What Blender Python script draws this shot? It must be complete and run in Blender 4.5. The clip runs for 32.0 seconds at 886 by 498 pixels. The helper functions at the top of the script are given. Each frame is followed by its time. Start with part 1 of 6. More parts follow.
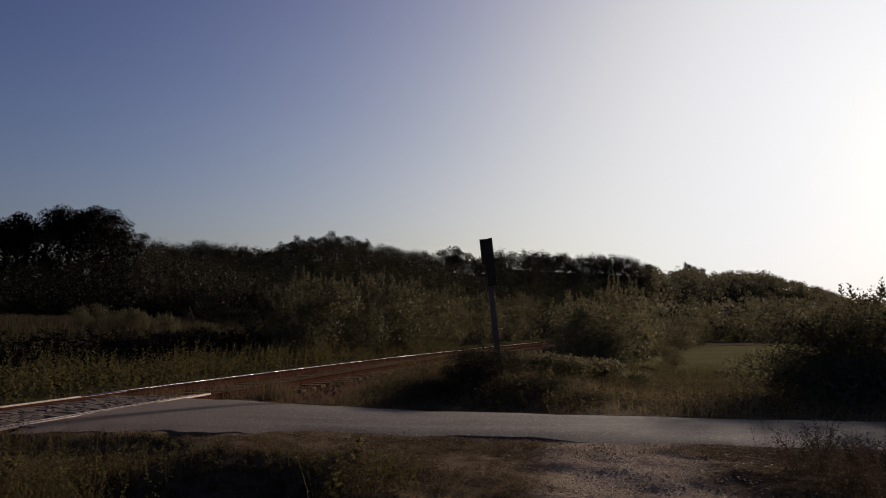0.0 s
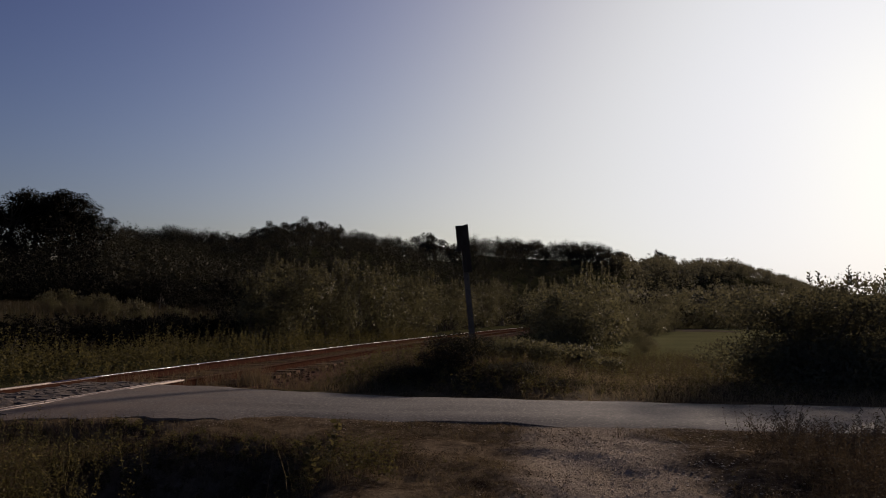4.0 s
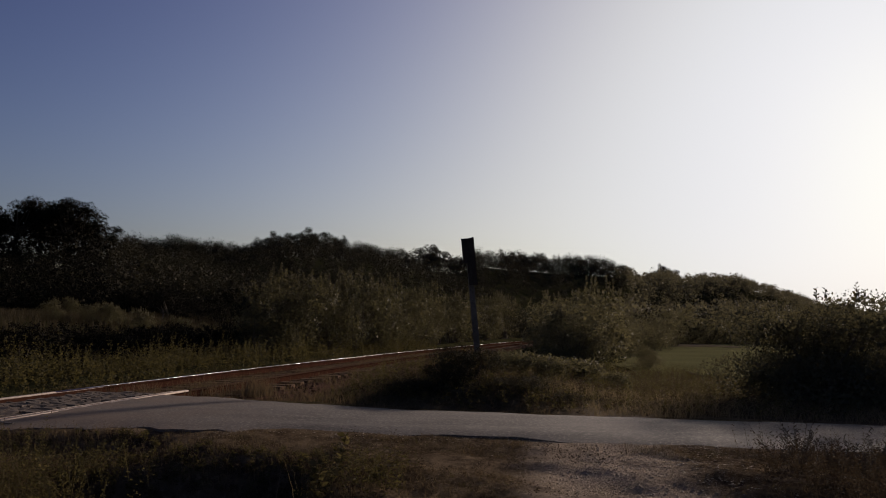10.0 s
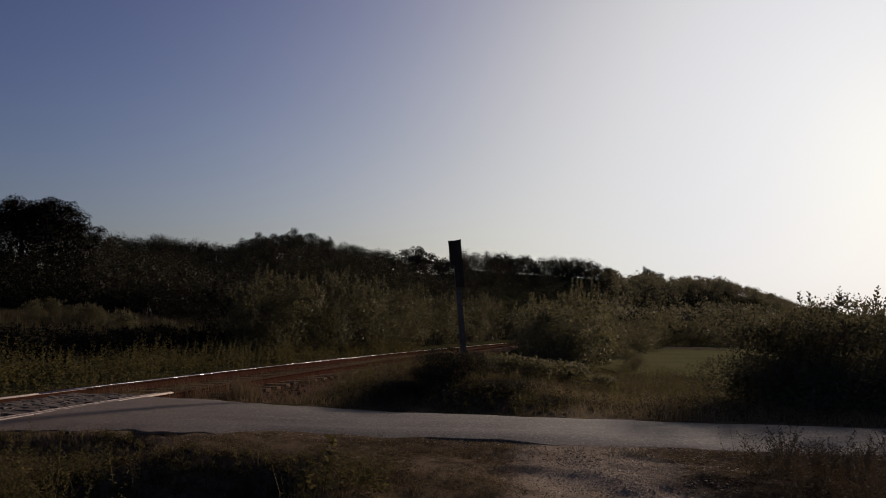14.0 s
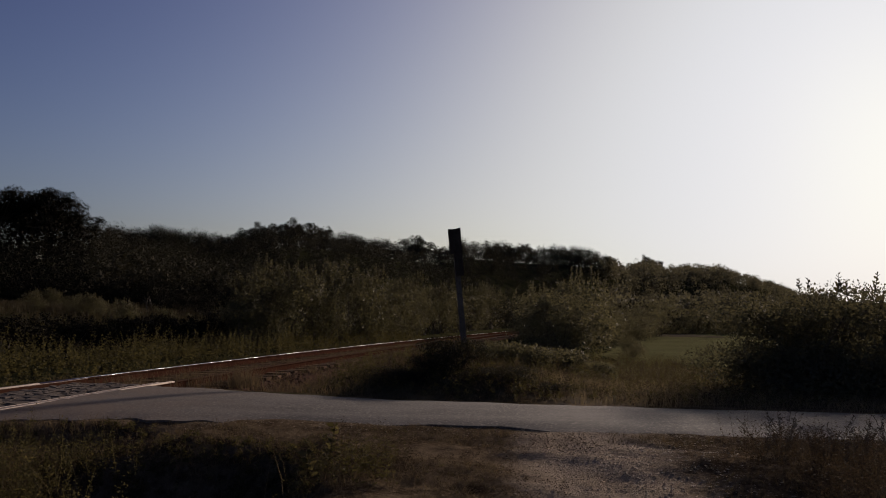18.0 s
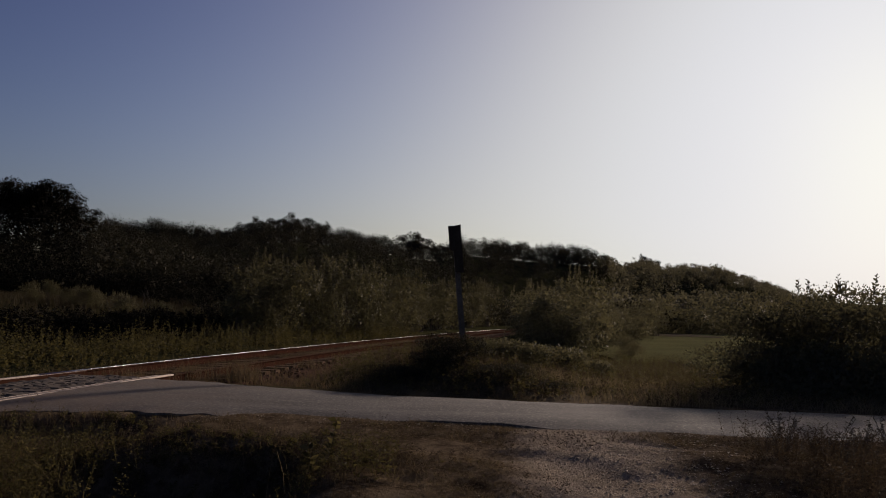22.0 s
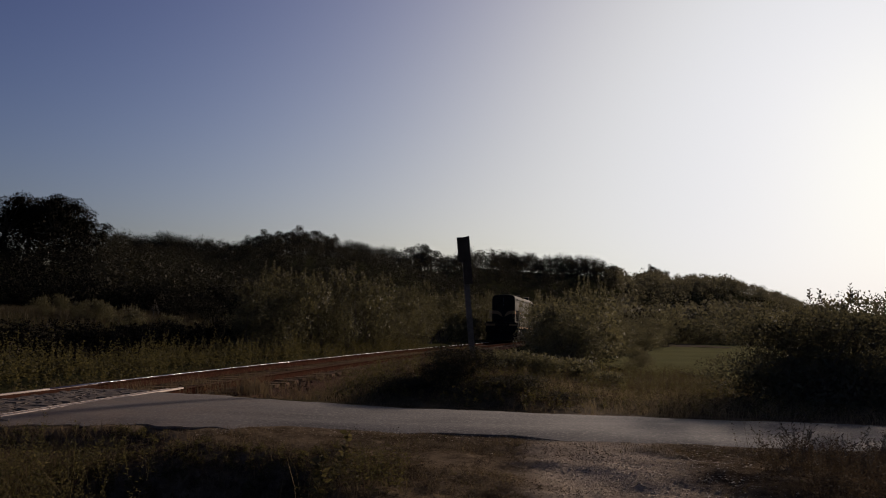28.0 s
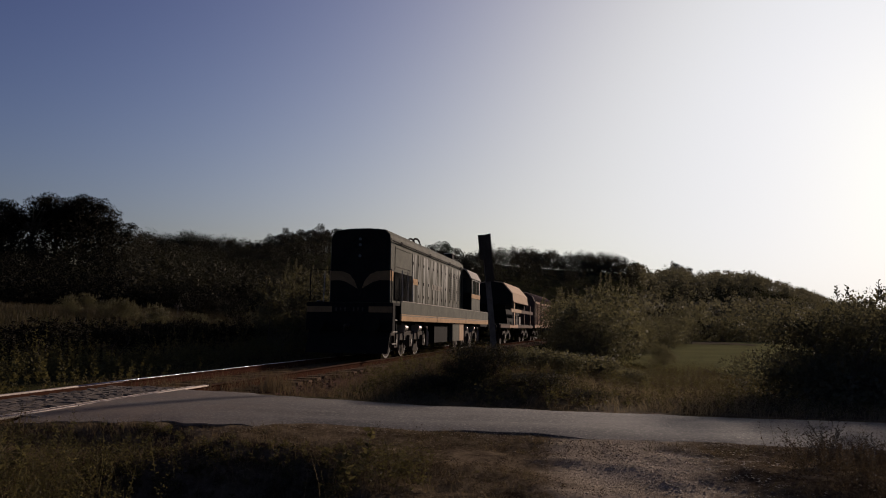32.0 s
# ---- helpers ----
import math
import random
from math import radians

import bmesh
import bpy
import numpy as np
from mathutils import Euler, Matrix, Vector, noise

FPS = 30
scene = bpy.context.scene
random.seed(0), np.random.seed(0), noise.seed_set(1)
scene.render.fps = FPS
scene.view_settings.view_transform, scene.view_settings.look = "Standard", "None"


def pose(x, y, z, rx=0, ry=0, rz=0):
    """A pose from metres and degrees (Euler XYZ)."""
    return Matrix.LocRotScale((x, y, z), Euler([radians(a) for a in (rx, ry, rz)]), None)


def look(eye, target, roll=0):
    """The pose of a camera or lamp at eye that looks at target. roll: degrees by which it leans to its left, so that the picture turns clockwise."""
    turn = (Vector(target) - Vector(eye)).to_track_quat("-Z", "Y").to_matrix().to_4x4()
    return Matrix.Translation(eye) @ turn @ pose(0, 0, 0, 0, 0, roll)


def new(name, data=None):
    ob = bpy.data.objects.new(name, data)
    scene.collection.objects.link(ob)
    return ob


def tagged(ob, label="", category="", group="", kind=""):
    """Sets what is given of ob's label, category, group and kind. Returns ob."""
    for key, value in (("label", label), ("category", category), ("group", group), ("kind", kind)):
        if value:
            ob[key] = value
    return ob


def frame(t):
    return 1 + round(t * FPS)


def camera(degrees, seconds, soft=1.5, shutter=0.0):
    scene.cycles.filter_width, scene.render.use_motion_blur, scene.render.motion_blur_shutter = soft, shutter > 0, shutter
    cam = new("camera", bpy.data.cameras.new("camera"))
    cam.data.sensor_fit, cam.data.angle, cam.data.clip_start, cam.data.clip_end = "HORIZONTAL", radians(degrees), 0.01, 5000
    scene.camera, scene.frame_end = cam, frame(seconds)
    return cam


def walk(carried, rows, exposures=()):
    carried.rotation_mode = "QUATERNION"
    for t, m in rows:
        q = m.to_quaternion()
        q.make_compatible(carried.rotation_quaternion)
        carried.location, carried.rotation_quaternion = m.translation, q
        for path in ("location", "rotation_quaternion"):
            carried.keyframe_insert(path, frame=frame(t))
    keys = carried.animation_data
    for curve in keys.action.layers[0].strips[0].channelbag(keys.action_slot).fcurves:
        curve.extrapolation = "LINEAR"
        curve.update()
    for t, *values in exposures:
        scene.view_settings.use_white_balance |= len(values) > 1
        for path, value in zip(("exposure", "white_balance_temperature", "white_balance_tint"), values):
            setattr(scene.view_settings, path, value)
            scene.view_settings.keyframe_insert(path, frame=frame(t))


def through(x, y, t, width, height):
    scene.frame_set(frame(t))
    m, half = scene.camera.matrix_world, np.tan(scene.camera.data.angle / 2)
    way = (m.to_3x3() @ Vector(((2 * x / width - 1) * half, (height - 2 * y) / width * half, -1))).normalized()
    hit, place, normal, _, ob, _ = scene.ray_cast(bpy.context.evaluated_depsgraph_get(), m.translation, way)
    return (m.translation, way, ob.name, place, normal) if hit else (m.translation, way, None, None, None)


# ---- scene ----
from collections import namedtuple

# ================= camera =================
cam = camera(63.04, 32.0, soft=1.0)


def held(x, z, pitch, roll, yaw):
    """A hand-held camera at (x, 0, z): degrees up, leaning and turned to the left."""
    return pose(x, 0, z, 0, 0, yaw) @ pose(0, 0, 0, 90 + pitch) @ pose(0, 0, 0, 0, 0, roll)


walk(cam, [(t, held(x, z, p, r, w)) for t, x, z, p, r, w in (
    (0, 0.096, 1.091, 6.30, -0.19, 2.03),
    (0.5, 0.118, 1.090, 6.46, -0.06, 1.48),
    (1, 0.110, 1.095, 6.32, -0.01, 0.21),
    (1.5, 0.088, 1.099, 6.18, 0.09, 0.26),
    (2, 0.078, 1.095, 6.03, 0.14, 0.37),
    (2.5, 0.064, 1.101, 5.54, 0.46, -0.18),
    (3, 0.057, 1.103, 5.81, 0.12, -0.30),
    (3.5, 0.056, 1.090, 5.43, -0.20, -0.00),
    (5.5, 0.023, 1.087, 5.04, 0.53, -0.41),
    (6, 0.030, 1.093, 4.97, 0.50, -0.35),
    (6.5, 0.012, 1.098, 5.30, 0.65, -0.35),
    (7, 0.010, 1.105, 5.51, 0.53, 0.18),
    (7.5, 0.011, 1.096, 5.46, 0.10, 0.48),
    (8, -0.000, 1.092, 4.91, 0.28, 0.03),
    (8.5, 0.005, 1.099, 5.73, 0.54, -0.12),
    (9, -0.000, 1.100, 6.05, 0.39, 0.00),
    (9.5, 0.002, 1.101, 6.04, 0.34, -0.07),
    (10, -0.003, 1.102, 6.17, 0.49, 0.19),
    (10.5, -0.007, 1.103, 6.15, 0.64, 0.10),
    (11, -0.012, 1.098, 5.83, 0.53, 0.40),
    (11.5, -0.015, 1.102, 5.53, 0.63, 0.08),
    (12, -0.019, 1.096, 5.56, 0.84, -0.02),
    (12.5, -0.025, 1.095, 5.63, 0.67, -0.32),
    (13, -0.021, 1.099, 5.92, 0.57, -0.55),
    (13.5, -0.033, 1.103, 6.04, 0.81, -0.75),
    (14, -0.028, 1.108, 6.32, 0.68, -0.93),
    (14.5, -0.020, 1.106, 6.35, 0.56, -1.20),
    (16.5, -0.027, 1.093, 5.82, 0.30, -0.72),
    (17, -0.033, 1.095, 5.93, 0.36, -1.06),
    (17.5, -0.036, 1.095, 5.72, 0.47, -1.14),
    (18, -0.036, 1.097, 5.45, 0.41, -1.00),
    (18.5, -0.038, 1.094, 5.60, 0.47, -0.98),
    (19, -0.035, 1.096, 5.43, 0.76, -1.04),
    (19.5, -0.044, 1.097, 5.49, 0.99, -1.13),
    (20, -0.051, 1.097, 5.76, 0.86, -1.18),
    (20.5, -0.052, 1.095, 5.55, 0.98, -1.17),
    (21, -0.072, 1.093, 5.41, 1.05, -1.62),
    (21.5, -0.080, 1.093, 5.53, 0.88, -1.27),
    (22, -0.086, 1.091, 5.20, 1.13, -1.19),
    (22.5, -0.091, 1.088, 5.11, 1.00, -1.06),
    (23, -0.097, 1.085, 5.39, 0.94, -0.97),
    (23.5, -0.100, 1.091, 5.58, 0.57, -0.73),
    (24, -0.110, 1.089, 5.71, 0.46, -0.80),
    (24.5, -0.104, 1.089, 5.97, 0.66, -0.59),
    (25, -0.098, 1.089, 5.88, 0.55, -0.35),
    (25.5, -0.089, 1.086, 5.79, 0.48, -0.15),
    (27.5, -0.099, 1.094, 5.77, 0.86, -0.20),
    (28, -0.106, 1.089, 6.12, 0.80, -0.55),
    (28.5, -0.097, 1.091, 5.93, 0.54, -0.39),
    (29, -0.094, 1.092, 5.98, 0.80, -0.60),
    (29.5, -0.101, 1.093, 5.72, 0.80, -0.59),
    (30, -0.102, 1.092, 5.78, 0.80, -0.86),
    (30.5, -0.104, 1.095, 5.73, 0.63, -0.42),
    (31, -0.111, 1.089, 5.86, 0.76, -0.16),
    (31.5, -0.108, 1.088, 5.88, 0.64, 0.33),
    (32, -0.117, 1.090, 5.91, 0.70, 1.10),
)], exposures=((0, 0.34), (1, 0.34), (3, 0.28), (6, 0.31), (8, 0.31), (10, 0.26), (14, 0.19), (18, 0.19), (21, 0.15), (24, 0.19), (26, 0.24), (29, 0.25), (32, 0.31)))

# ================= light =================
SUN_AZ, SUN_EL = radians(35), radians(15.5)      # azimuth to the right of straight ahead
world = bpy.data.worlds.new("sky")
scene.world = world
world.use_nodes = True
wn = world.node_tree
sky = wn.nodes.new("ShaderNodeTexSky")
sky.sky_type = "NISHITA"
sky.sun_disc = False
sky.sun_elevation, sky.sun_rotation = SUN_EL, SUN_AZ
sky.air_density, sky.dust_density, sky.ozone_density = 1.0, 2.8, 3.0


def sky_sum(op, a, b):
    m = wn.nodes.new("ShaderNodeMath")
    m.operation = op
    for sock, v in zip(m.inputs, (a, b)):
        if isinstance(v, float):
            sock.default_value = v
        else:
            wn.links.new(v, sock)
    return m.outputs[0]


# clear dry air away from the sun gives a deep blue; towards it evening haze levels off to a broad glare
parts_of_light, joined_light = wn.nodes.new("ShaderNodeSeparateColor"), wn.nodes.new("ShaderNodeCombineColor")
wn.links.new(sky.outputs[0], parts_of_light.inputs[0])
for k, (depth, gain, most, core) in enumerate(((1.778, 0.435, 6.75, 0.003), (2.059, 0.23, 6.8, 0.0022), (1.997, 0.23, 7.5, 0.0016))):
    raw = sky_sum("MULTIPLY", sky_sum("POWER", parts_of_light.outputs[k], depth), gain)
    haze = sky_sum("DIVIDE", raw, sky_sum("ADD", sky_sum("MULTIPLY", raw, 1 / most), 1.0))
    wn.links.new(sky_sum("ADD", haze, sky_sum("MULTIPLY", raw, core)), joined_light.inputs[k])
wn.links.new(joined_light.outputs[0], wn.nodes["Background"].inputs[0])
wn.nodes["Background"].inputs[1].default_value = 0.1
sun = new("sun", bpy.data.lights.new("sun", "SUN"))
sun.data.energy, sun.data.angle, sun.data.color = 4.3, radians(2.4), (1.0, 0.80, 0.67)
sun_to = Vector((math.sin(SUN_AZ) * math.cos(SUN_EL), math.cos(SUN_AZ) * math.cos(SUN_EL), math.sin(SUN_EL)))
sun.matrix_world = look((60, 80, 40), Vector((60, 80, 40)) - sun_to)

# ================= materials =================


def material(name, build):
    m = bpy.data.materials.new(name)
    m.use_nodes = True
    nt = m.node_tree
    build(nt, nt.nodes["Principled BSDF"])
    return m


def coords(nt):
    return nt.nodes.new("ShaderNodeTexCoord").outputs["Object"]


def ramp(nt, fac, stops):
    r = nt.nodes.new("ShaderNodeValToRGB")
    el = r.color_ramp.elements
    while len(el) < len(stops):
        el.new(0.5)
    for e, (p, c) in zip(el, stops):
        e.position, e.color = p, (*c, 1)
    nt.links.new(fac, r.inputs[0])
    return r.outputs[0]


def noise_fac(nt, scale, detail=5, rough=0.6, vec=None):
    n = nt.nodes.new("ShaderNodeTexNoise")
    n.inputs["Scale"].default_value = scale
    n.inputs["Detail"].default_value = detail
    n.inputs["Roughness"].default_value = rough
    nt.links.new(vec if vec else coords(nt), n.inputs["Vector"])
    return n.outputs["Fac"]


def mix(nt, fac, a, b, mode="MIX"):
    n = nt.nodes.new("ShaderNodeMix")
    n.data_type, n.blend_type = "RGBA", mode
    for sock, v in ((0, fac), (6, a), (7, b)):
        if isinstance(v, (int, float)):
            n.inputs[sock].default_value = v
        elif isinstance(v, tuple):
            n.inputs[sock].default_value = (*v, 1)
        else:
            nt.links.new(v, n.inputs[sock])
    return n.outputs[2]


def bump(nt, p, height, strength=0.5, distance=0.02):
    b = nt.nodes.new("ShaderNodeBump")
    b.inputs["Strength"].default_value = strength
    b.inputs["Distance"].default_value = distance
    nt.links.new(height, b.inputs["Height"])
    nt.links.new(b.outputs[0], p.inputs["Normal"])


def two_scale(name, c1, c2, c3, fine=30, coarse=2, rough=0.8, metal=0.0, relief=0.3, depth=0.01, gloss=0.2):
    """A surface whose colour varies in broad stains and fine grain."""
    def build(nt, p):
        broad = ramp(nt, noise_fac(nt, coarse), [(0.35, c1), (0.65, c2)])
        grain = noise_fac(nt, fine, 8, 0.7)
        speck = ramp(nt, grain, [(0.45, (0, 0, 0)), (0.75, (1, 1, 1))])
        nt.links.new(mix(nt, speck, broad, c3), p.inputs["Base Color"])
        p.inputs["Roughness"].default_value = rough
        p.inputs["Metallic"].default_value = metal
        p.inputs["Specular IOR Level"].default_value = gloss
        if relief:
            bump(nt, p, grain, relief, depth)
    return material(name, build)


def foliage(name, c1, c2, through=0.35, rough=0.5, grow=(1.12, 1.08, 0.78)):
    """Leaves or blades: each island its own tone, some light passes through."""
    def build(nt, p):
        g = nt.nodes.new("ShaderNodeNewGeometry")
        big = noise_fac(nt, 0.6, 2)
        col = ramp(nt, g.outputs["Random Per Island"], [(0.0, c1), (1.0, c2)])
        col = mix(nt, big, col, mix(nt, 0.5, col, (c1[0] * 0.6, c1[1] * 0.6, c1[2] * 0.5)))
        nt.links.new(col, p.inputs["Base Color"])
        p.inputs["Roughness"].default_value = rough
        p.inputs["Specular IOR Level"].default_value = 0.03
        t = nt.nodes.new("ShaderNodeBsdfTranslucent")
        nt.links.new(mix(nt, 1.0, col, grow, "MULTIPLY"), t.inputs["Color"])
        ms = nt.nodes.new("ShaderNodeMixShader")
        ms.inputs[0].default_value = through
        nt.links.new(p.outputs[0], ms.inputs[1])
        nt.links.new(t.outputs[0], ms.inputs[2])
        nt.links.new(ms.outputs[0], nt.nodes["Material Output"].inputs[0])
    return material(name, build)




def soil(nt, p):
    """Dry earth by the road; beyond it the turf and undergrowth of the land darken it."""
    g = nt.nodes.new("ShaderNodeNewGeometry")
    sep = nt.nodes.new("ShaderNodeSeparateXYZ")
    nt.links.new(g.outputs["Position"], sep.inputs[0])
    far = nt.nodes.new("ShaderNodeMapRange")
    far.inputs["From Min"].default_value, far.inputs["From Max"].default_value = 8.6, 13.0
    nt.links.new(sep.outputs["Y"], far.inputs["Value"])
    pos = g.outputs["Position"]
    grain = noise_fac(nt, 22, 8, 0.7, pos)
    clods = noise_fac(nt, 3.2, 6, 0.65, pos)
    dry = ramp(nt, clods, [(0.34, (0.026, 0.019, 0.012)), (0.5, (0.07, 0.052, 0.033)), (0.66, (0.13, 0.10, 0.066))])
    dry = mix(nt, ramp(nt, grain, [(0.5, (0, 0, 0)), (0.75, (1, 1, 1))]), dry, (0.17, 0.132, 0.09))
    turf = ramp(nt, noise_fac(nt, 0.35, 6, 0.6, pos), [(0.35, (0.02, 0.022, 0.01)), (0.65, (0.04, 0.038, 0.018))])
    # a stony gravel turnout runs down from the road, its edges lost in the dirt
    def sums(op, a, b=0.0):
        m = nt.nodes.new("ShaderNodeMath")
        m.operation = op
        for s, v in zip(m.inputs, (a, b)):
            if isinstance(v, float):
                s.default_value = v
            else:
                nt.links.new(v, s)
        return m.outputs[0]
    bow = sums("MAXIMUM", sums("SUBTRACT", sep.outputs["Y"], 4.5), 0.0)
    off = sums("ABSOLUTE", sums("SUBTRACT", sums("SUBTRACT", sep.outputs["X"], 1.3), sums("MULTIPLY", sums("MULTIPLY", bow, bow), 0.03)))
    edge = sums("ADD", off, sums("MULTIPLY", noise_fac(nt, 5, 6, 0.7, pos), 0.9))
    stony = ramp(nt, sums("MULTIPLY", edge, 0.5), [(0.44, (1, 1, 1)), (0.66, (0, 0, 0))])
    pale = ramp(nt, noise_fac(nt, 1.6, 5, 0.6, pos), [(0.35, (0.16, 0.13, 0.097)), (0.65, (0.26, 0.215, 0.165))])
    pale = mix(nt, ramp(nt, noise_fac(nt, 34, 8, 0.7, pos), [(0.45, (0, 0, 0)), (0.75, (1, 1, 1))]), pale, (0.36, 0.29, 0.215))
    dry = mix(nt, stony, dry, pale)
    nt.links.new(mix(nt, far.outputs[0], dry, turf), p.inputs["Base Color"])
    p.inputs["Roughness"].default_value = 1.0
    p.inputs["Specular IOR Level"].default_value = 0.0
    bump(nt, p, mix(nt, 0.5, clods, grain), 1.0, 0.08)


SOIL = material("dry soil and turf", soil)


def asphalt(nt, p):
    """Old asphalt: coarse chippings, worn pale wheel paths, patches and dusty brown margins."""
    pos = coords(nt)
    patch = noise_fac(nt, 0.8, 6, 0.6, pos)
    chips = noise_fac(nt, 28, 4, 0.8, pos)
    st = nt.nodes.new("ShaderNodeMapping")
    st.inputs["Scale"].default_value = (0.25, 2.2, 1.0)
    nt.links.new(pos, st.inputs[0])
    lanes = noise_fac(nt, 1.3, 4, 0.5, st.outputs[0])
    col = ramp(nt, patch, [(0.35, (0.047, 0.042, 0.038)), (0.65, (0.078, 0.071, 0.064))])
    col = mix(nt, ramp(nt, lanes, [(0.45, (0, 0, 0)), (0.7, (0.7, 0.7, 0.7))]), col, (0.112, 0.099, 0.085))
    col = mix(nt, ramp(nt, chips, [(0.52, (0, 0, 0)), (0.7, (1, 1, 1))]), col, (0.21, 0.185, 0.155))
    col = mix(nt, ramp(nt, chips, [(0.28, (1, 1, 1)), (0.42, (0, 0, 0))]), col, (0.03, 0.026, 0.023))
    sep = nt.nodes.new("ShaderNodeSeparateXYZ")
    nt.links.new(pos, sep.inputs[0])
    dust = nt.nodes.new("ShaderNodeMapRange")      # earth carried onto the crossing
    dust.inputs["From Min"].default_value, dust.inputs["From Max"].default_value = -1.5, -4.5
    nt.links.new(sep.outputs["X"], dust.inputs["Value"])
    dusty = mix(nt, 1.0, dust.outputs[0], ramp(nt, noise_fac(nt, 1.7, 6, 0.65, pos), [(0.35, (0.25, 0.25, 0.25)), (0.6, (0.9, 0.9, 0.9))]), "MULTIPLY")
    col = mix(nt, dusty, col, mix(nt, chips, (0.075, 0.055, 0.041), (0.15, 0.11, 0.083)))
    nt.links.new(col, p.inputs["Base Color"])
    p.inputs["Roughness"].default_value = 0.82
    p.inputs["Specular IOR Level"].default_value = 0.14
    bump(nt, p, chips, 0.7, 0.01)


ASPHALT = material("worn asphalt", asphalt)
GRAVEL = two_scale("pale gravel", (0.12, 0.095, 0.066), (0.21, 0.17, 0.125), (0.36, 0.29, 0.215), 34, 1.6, 1.0, 0, 0.4, 0.008, 0.02)
PATH = two_scale("dry path earth", (0.065, 0.055, 0.041), (0.095, 0.08, 0.058), (0.12, 0.1, 0.075), 8, 0.6, 1.0, 0, 0.6, 0.05, 0.0)
# Turf colour lightened for the glare over the meadow.
FIELD = two_scale("meadow turf", (0.085, 0.088, 0.04), (0.12, 0.118, 0.056), (0.145, 0.135, 0.072), 9, 0.25, 1.0, 0, 1.0, 0.1, 0.0)
BALLAST = two_scale("rusty ballast stone", (0.048, 0.029, 0.022), (0.08, 0.049, 0.037), (0.04, 0.029, 0.023), 25, 3, 1.0, 0, 0.6, 0.008, 0.0)
SETT = two_scale("worn stone setts", (0.065, 0.053, 0.045), (0.105, 0.088, 0.075), (0.14, 0.118, 0.1), 40, 4, 1.0, 0, 0.4, 0.006, 0.05)
SLEEPER = two_scale("tarred sleeper wood", (0.05, 0.033, 0.023), (0.09, 0.057, 0.037), (0.12, 0.072, 0.045), 30, 4, 0.95, 0, 0.6, 0.01, 0.02)
RAIL_RUST = two_scale("rusted rail steel", (0.032, 0.015, 0.01), (0.05, 0.022, 0.014), (0.022, 0.012, 0.009), 40, 4, 0.95, 0.0, 0.3, 0.003, 0.0)
RAIL_TOP = two_scale("polished rail head", (0.5, 0.47, 0.45), (0.57, 0.55, 0.52), (0.36, 0.33, 0.30), 9, 1.5, 0.3, 1.0, 0.05, 0.001)
RAIL_DULL = two_scale("dull rail head", (0.22, 0.18, 0.15), (0.3, 0.25, 0.21), (0.16, 0.13, 0.105), 60, 6, 0.6, 0.3, 0.1, 0.001)
RAIL_BROWN = two_scale("rusty rail head", (0.042, 0.026, 0.019), (0.062, 0.039, 0.028), (0.03, 0.02, 0.015), 60, 6, 0.85, 0.0, 0.1, 0.001, 0.0)
OLD_WOOD = two_scale("weathered grey wood", (0.10, 0.078, 0.06), (0.15, 0.12, 0.095), (0.06, 0.046, 0.036), 30, 3, 0.95, 0, 0.6, 0.008)
SIGN_METAL = two_scale("weathered sign back", (0.036, 0.026, 0.019), (0.055, 0.041, 0.03), (0.02, 0.015, 0.011), 30, 4, 0.9, 0.0, 0.3, 0.004)
BARK = two_scale("bark", (0.05, 0.04, 0.03), (0.09, 0.075, 0.055), (0.03, 0.025, 0.02), 20, 3, 0.9, 0, 0.7, 0.01)
# Hedge leaf colour is lifted to stand in for sun glare.
LEAF_HEDGE = foliage("hedge leaves", (0.08, 0.076, 0.05), (0.13, 0.12, 0.082), 0.45, 0.65)
LEAF_WILLOW = foliage("willow leaves", (0.05, 0.048, 0.031), (0.112, 0.102, 0.065), 0.4, 0.68)
# Near-black: the silhouette against the sky is put into the leaf colour.
LEAF_SILHOUETTE = foliage("leaves darkened as silhouettes", (0.008, 0.0075, 0.005), (0.015, 0.014, 0.0094), 0.05, 0.9)
# Slope, ridge and far leaf colours are lightened to paint in veil and haze.
LEAF_VEILED = foliage("veil-lightened leaves", (0.021, 0.02, 0.0148), (0.042, 0.039, 0.0285), 0.14, 0.9)
LEAF_HAZED = foliage("haze-paled far leaves", (0.085, 0.08, 0.062), (0.125, 0.118, 0.092), 0.4, 0.8)
# Bush leaf colour likewise raised for the glare on the sun's side.
LEAF_BIG = foliage("roadside bush leaves", (0.075, 0.071, 0.05), (0.115, 0.107, 0.075), 0.4, 0.8)
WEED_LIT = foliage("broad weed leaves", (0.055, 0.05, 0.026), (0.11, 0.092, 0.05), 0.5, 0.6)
GRASS_DRY = foliage("dry grass", (0.078, 0.061, 0.041), (0.158, 0.124, 0.083), 0.35, 0.8, (1.1, 1.0, 0.8))
# Dry grass made paler: the verge's sunlight is put into the colour.
STRAW = foliage("straw coloured as sunlit", (0.1, 0.087, 0.06), (0.2, 0.17, 0.12), 0.5, 0.8, (1.1, 1.0, 0.8))
# Meadow blades too carry the glare in a lighter green.
MEADOW_GREEN = foliage("meadow blades", (0.09, 0.09, 0.04), (0.14, 0.134, 0.064), 0.5, 0.7)
PEBBLE = two_scale("smooth pale pebbles", (0.16, 0.13, 0.10), (0.28, 0.23, 0.175), (0.34, 0.28, 0.22), 60, 9, 0.7, 0, 0.1, 0.002, 0.15)
BROWN_WEED = foliage("withered weeds", (0.036, 0.029, 0.021), (0.074, 0.058, 0.043), 0.3, 0.8, (1.2, 1.05, 0.8))
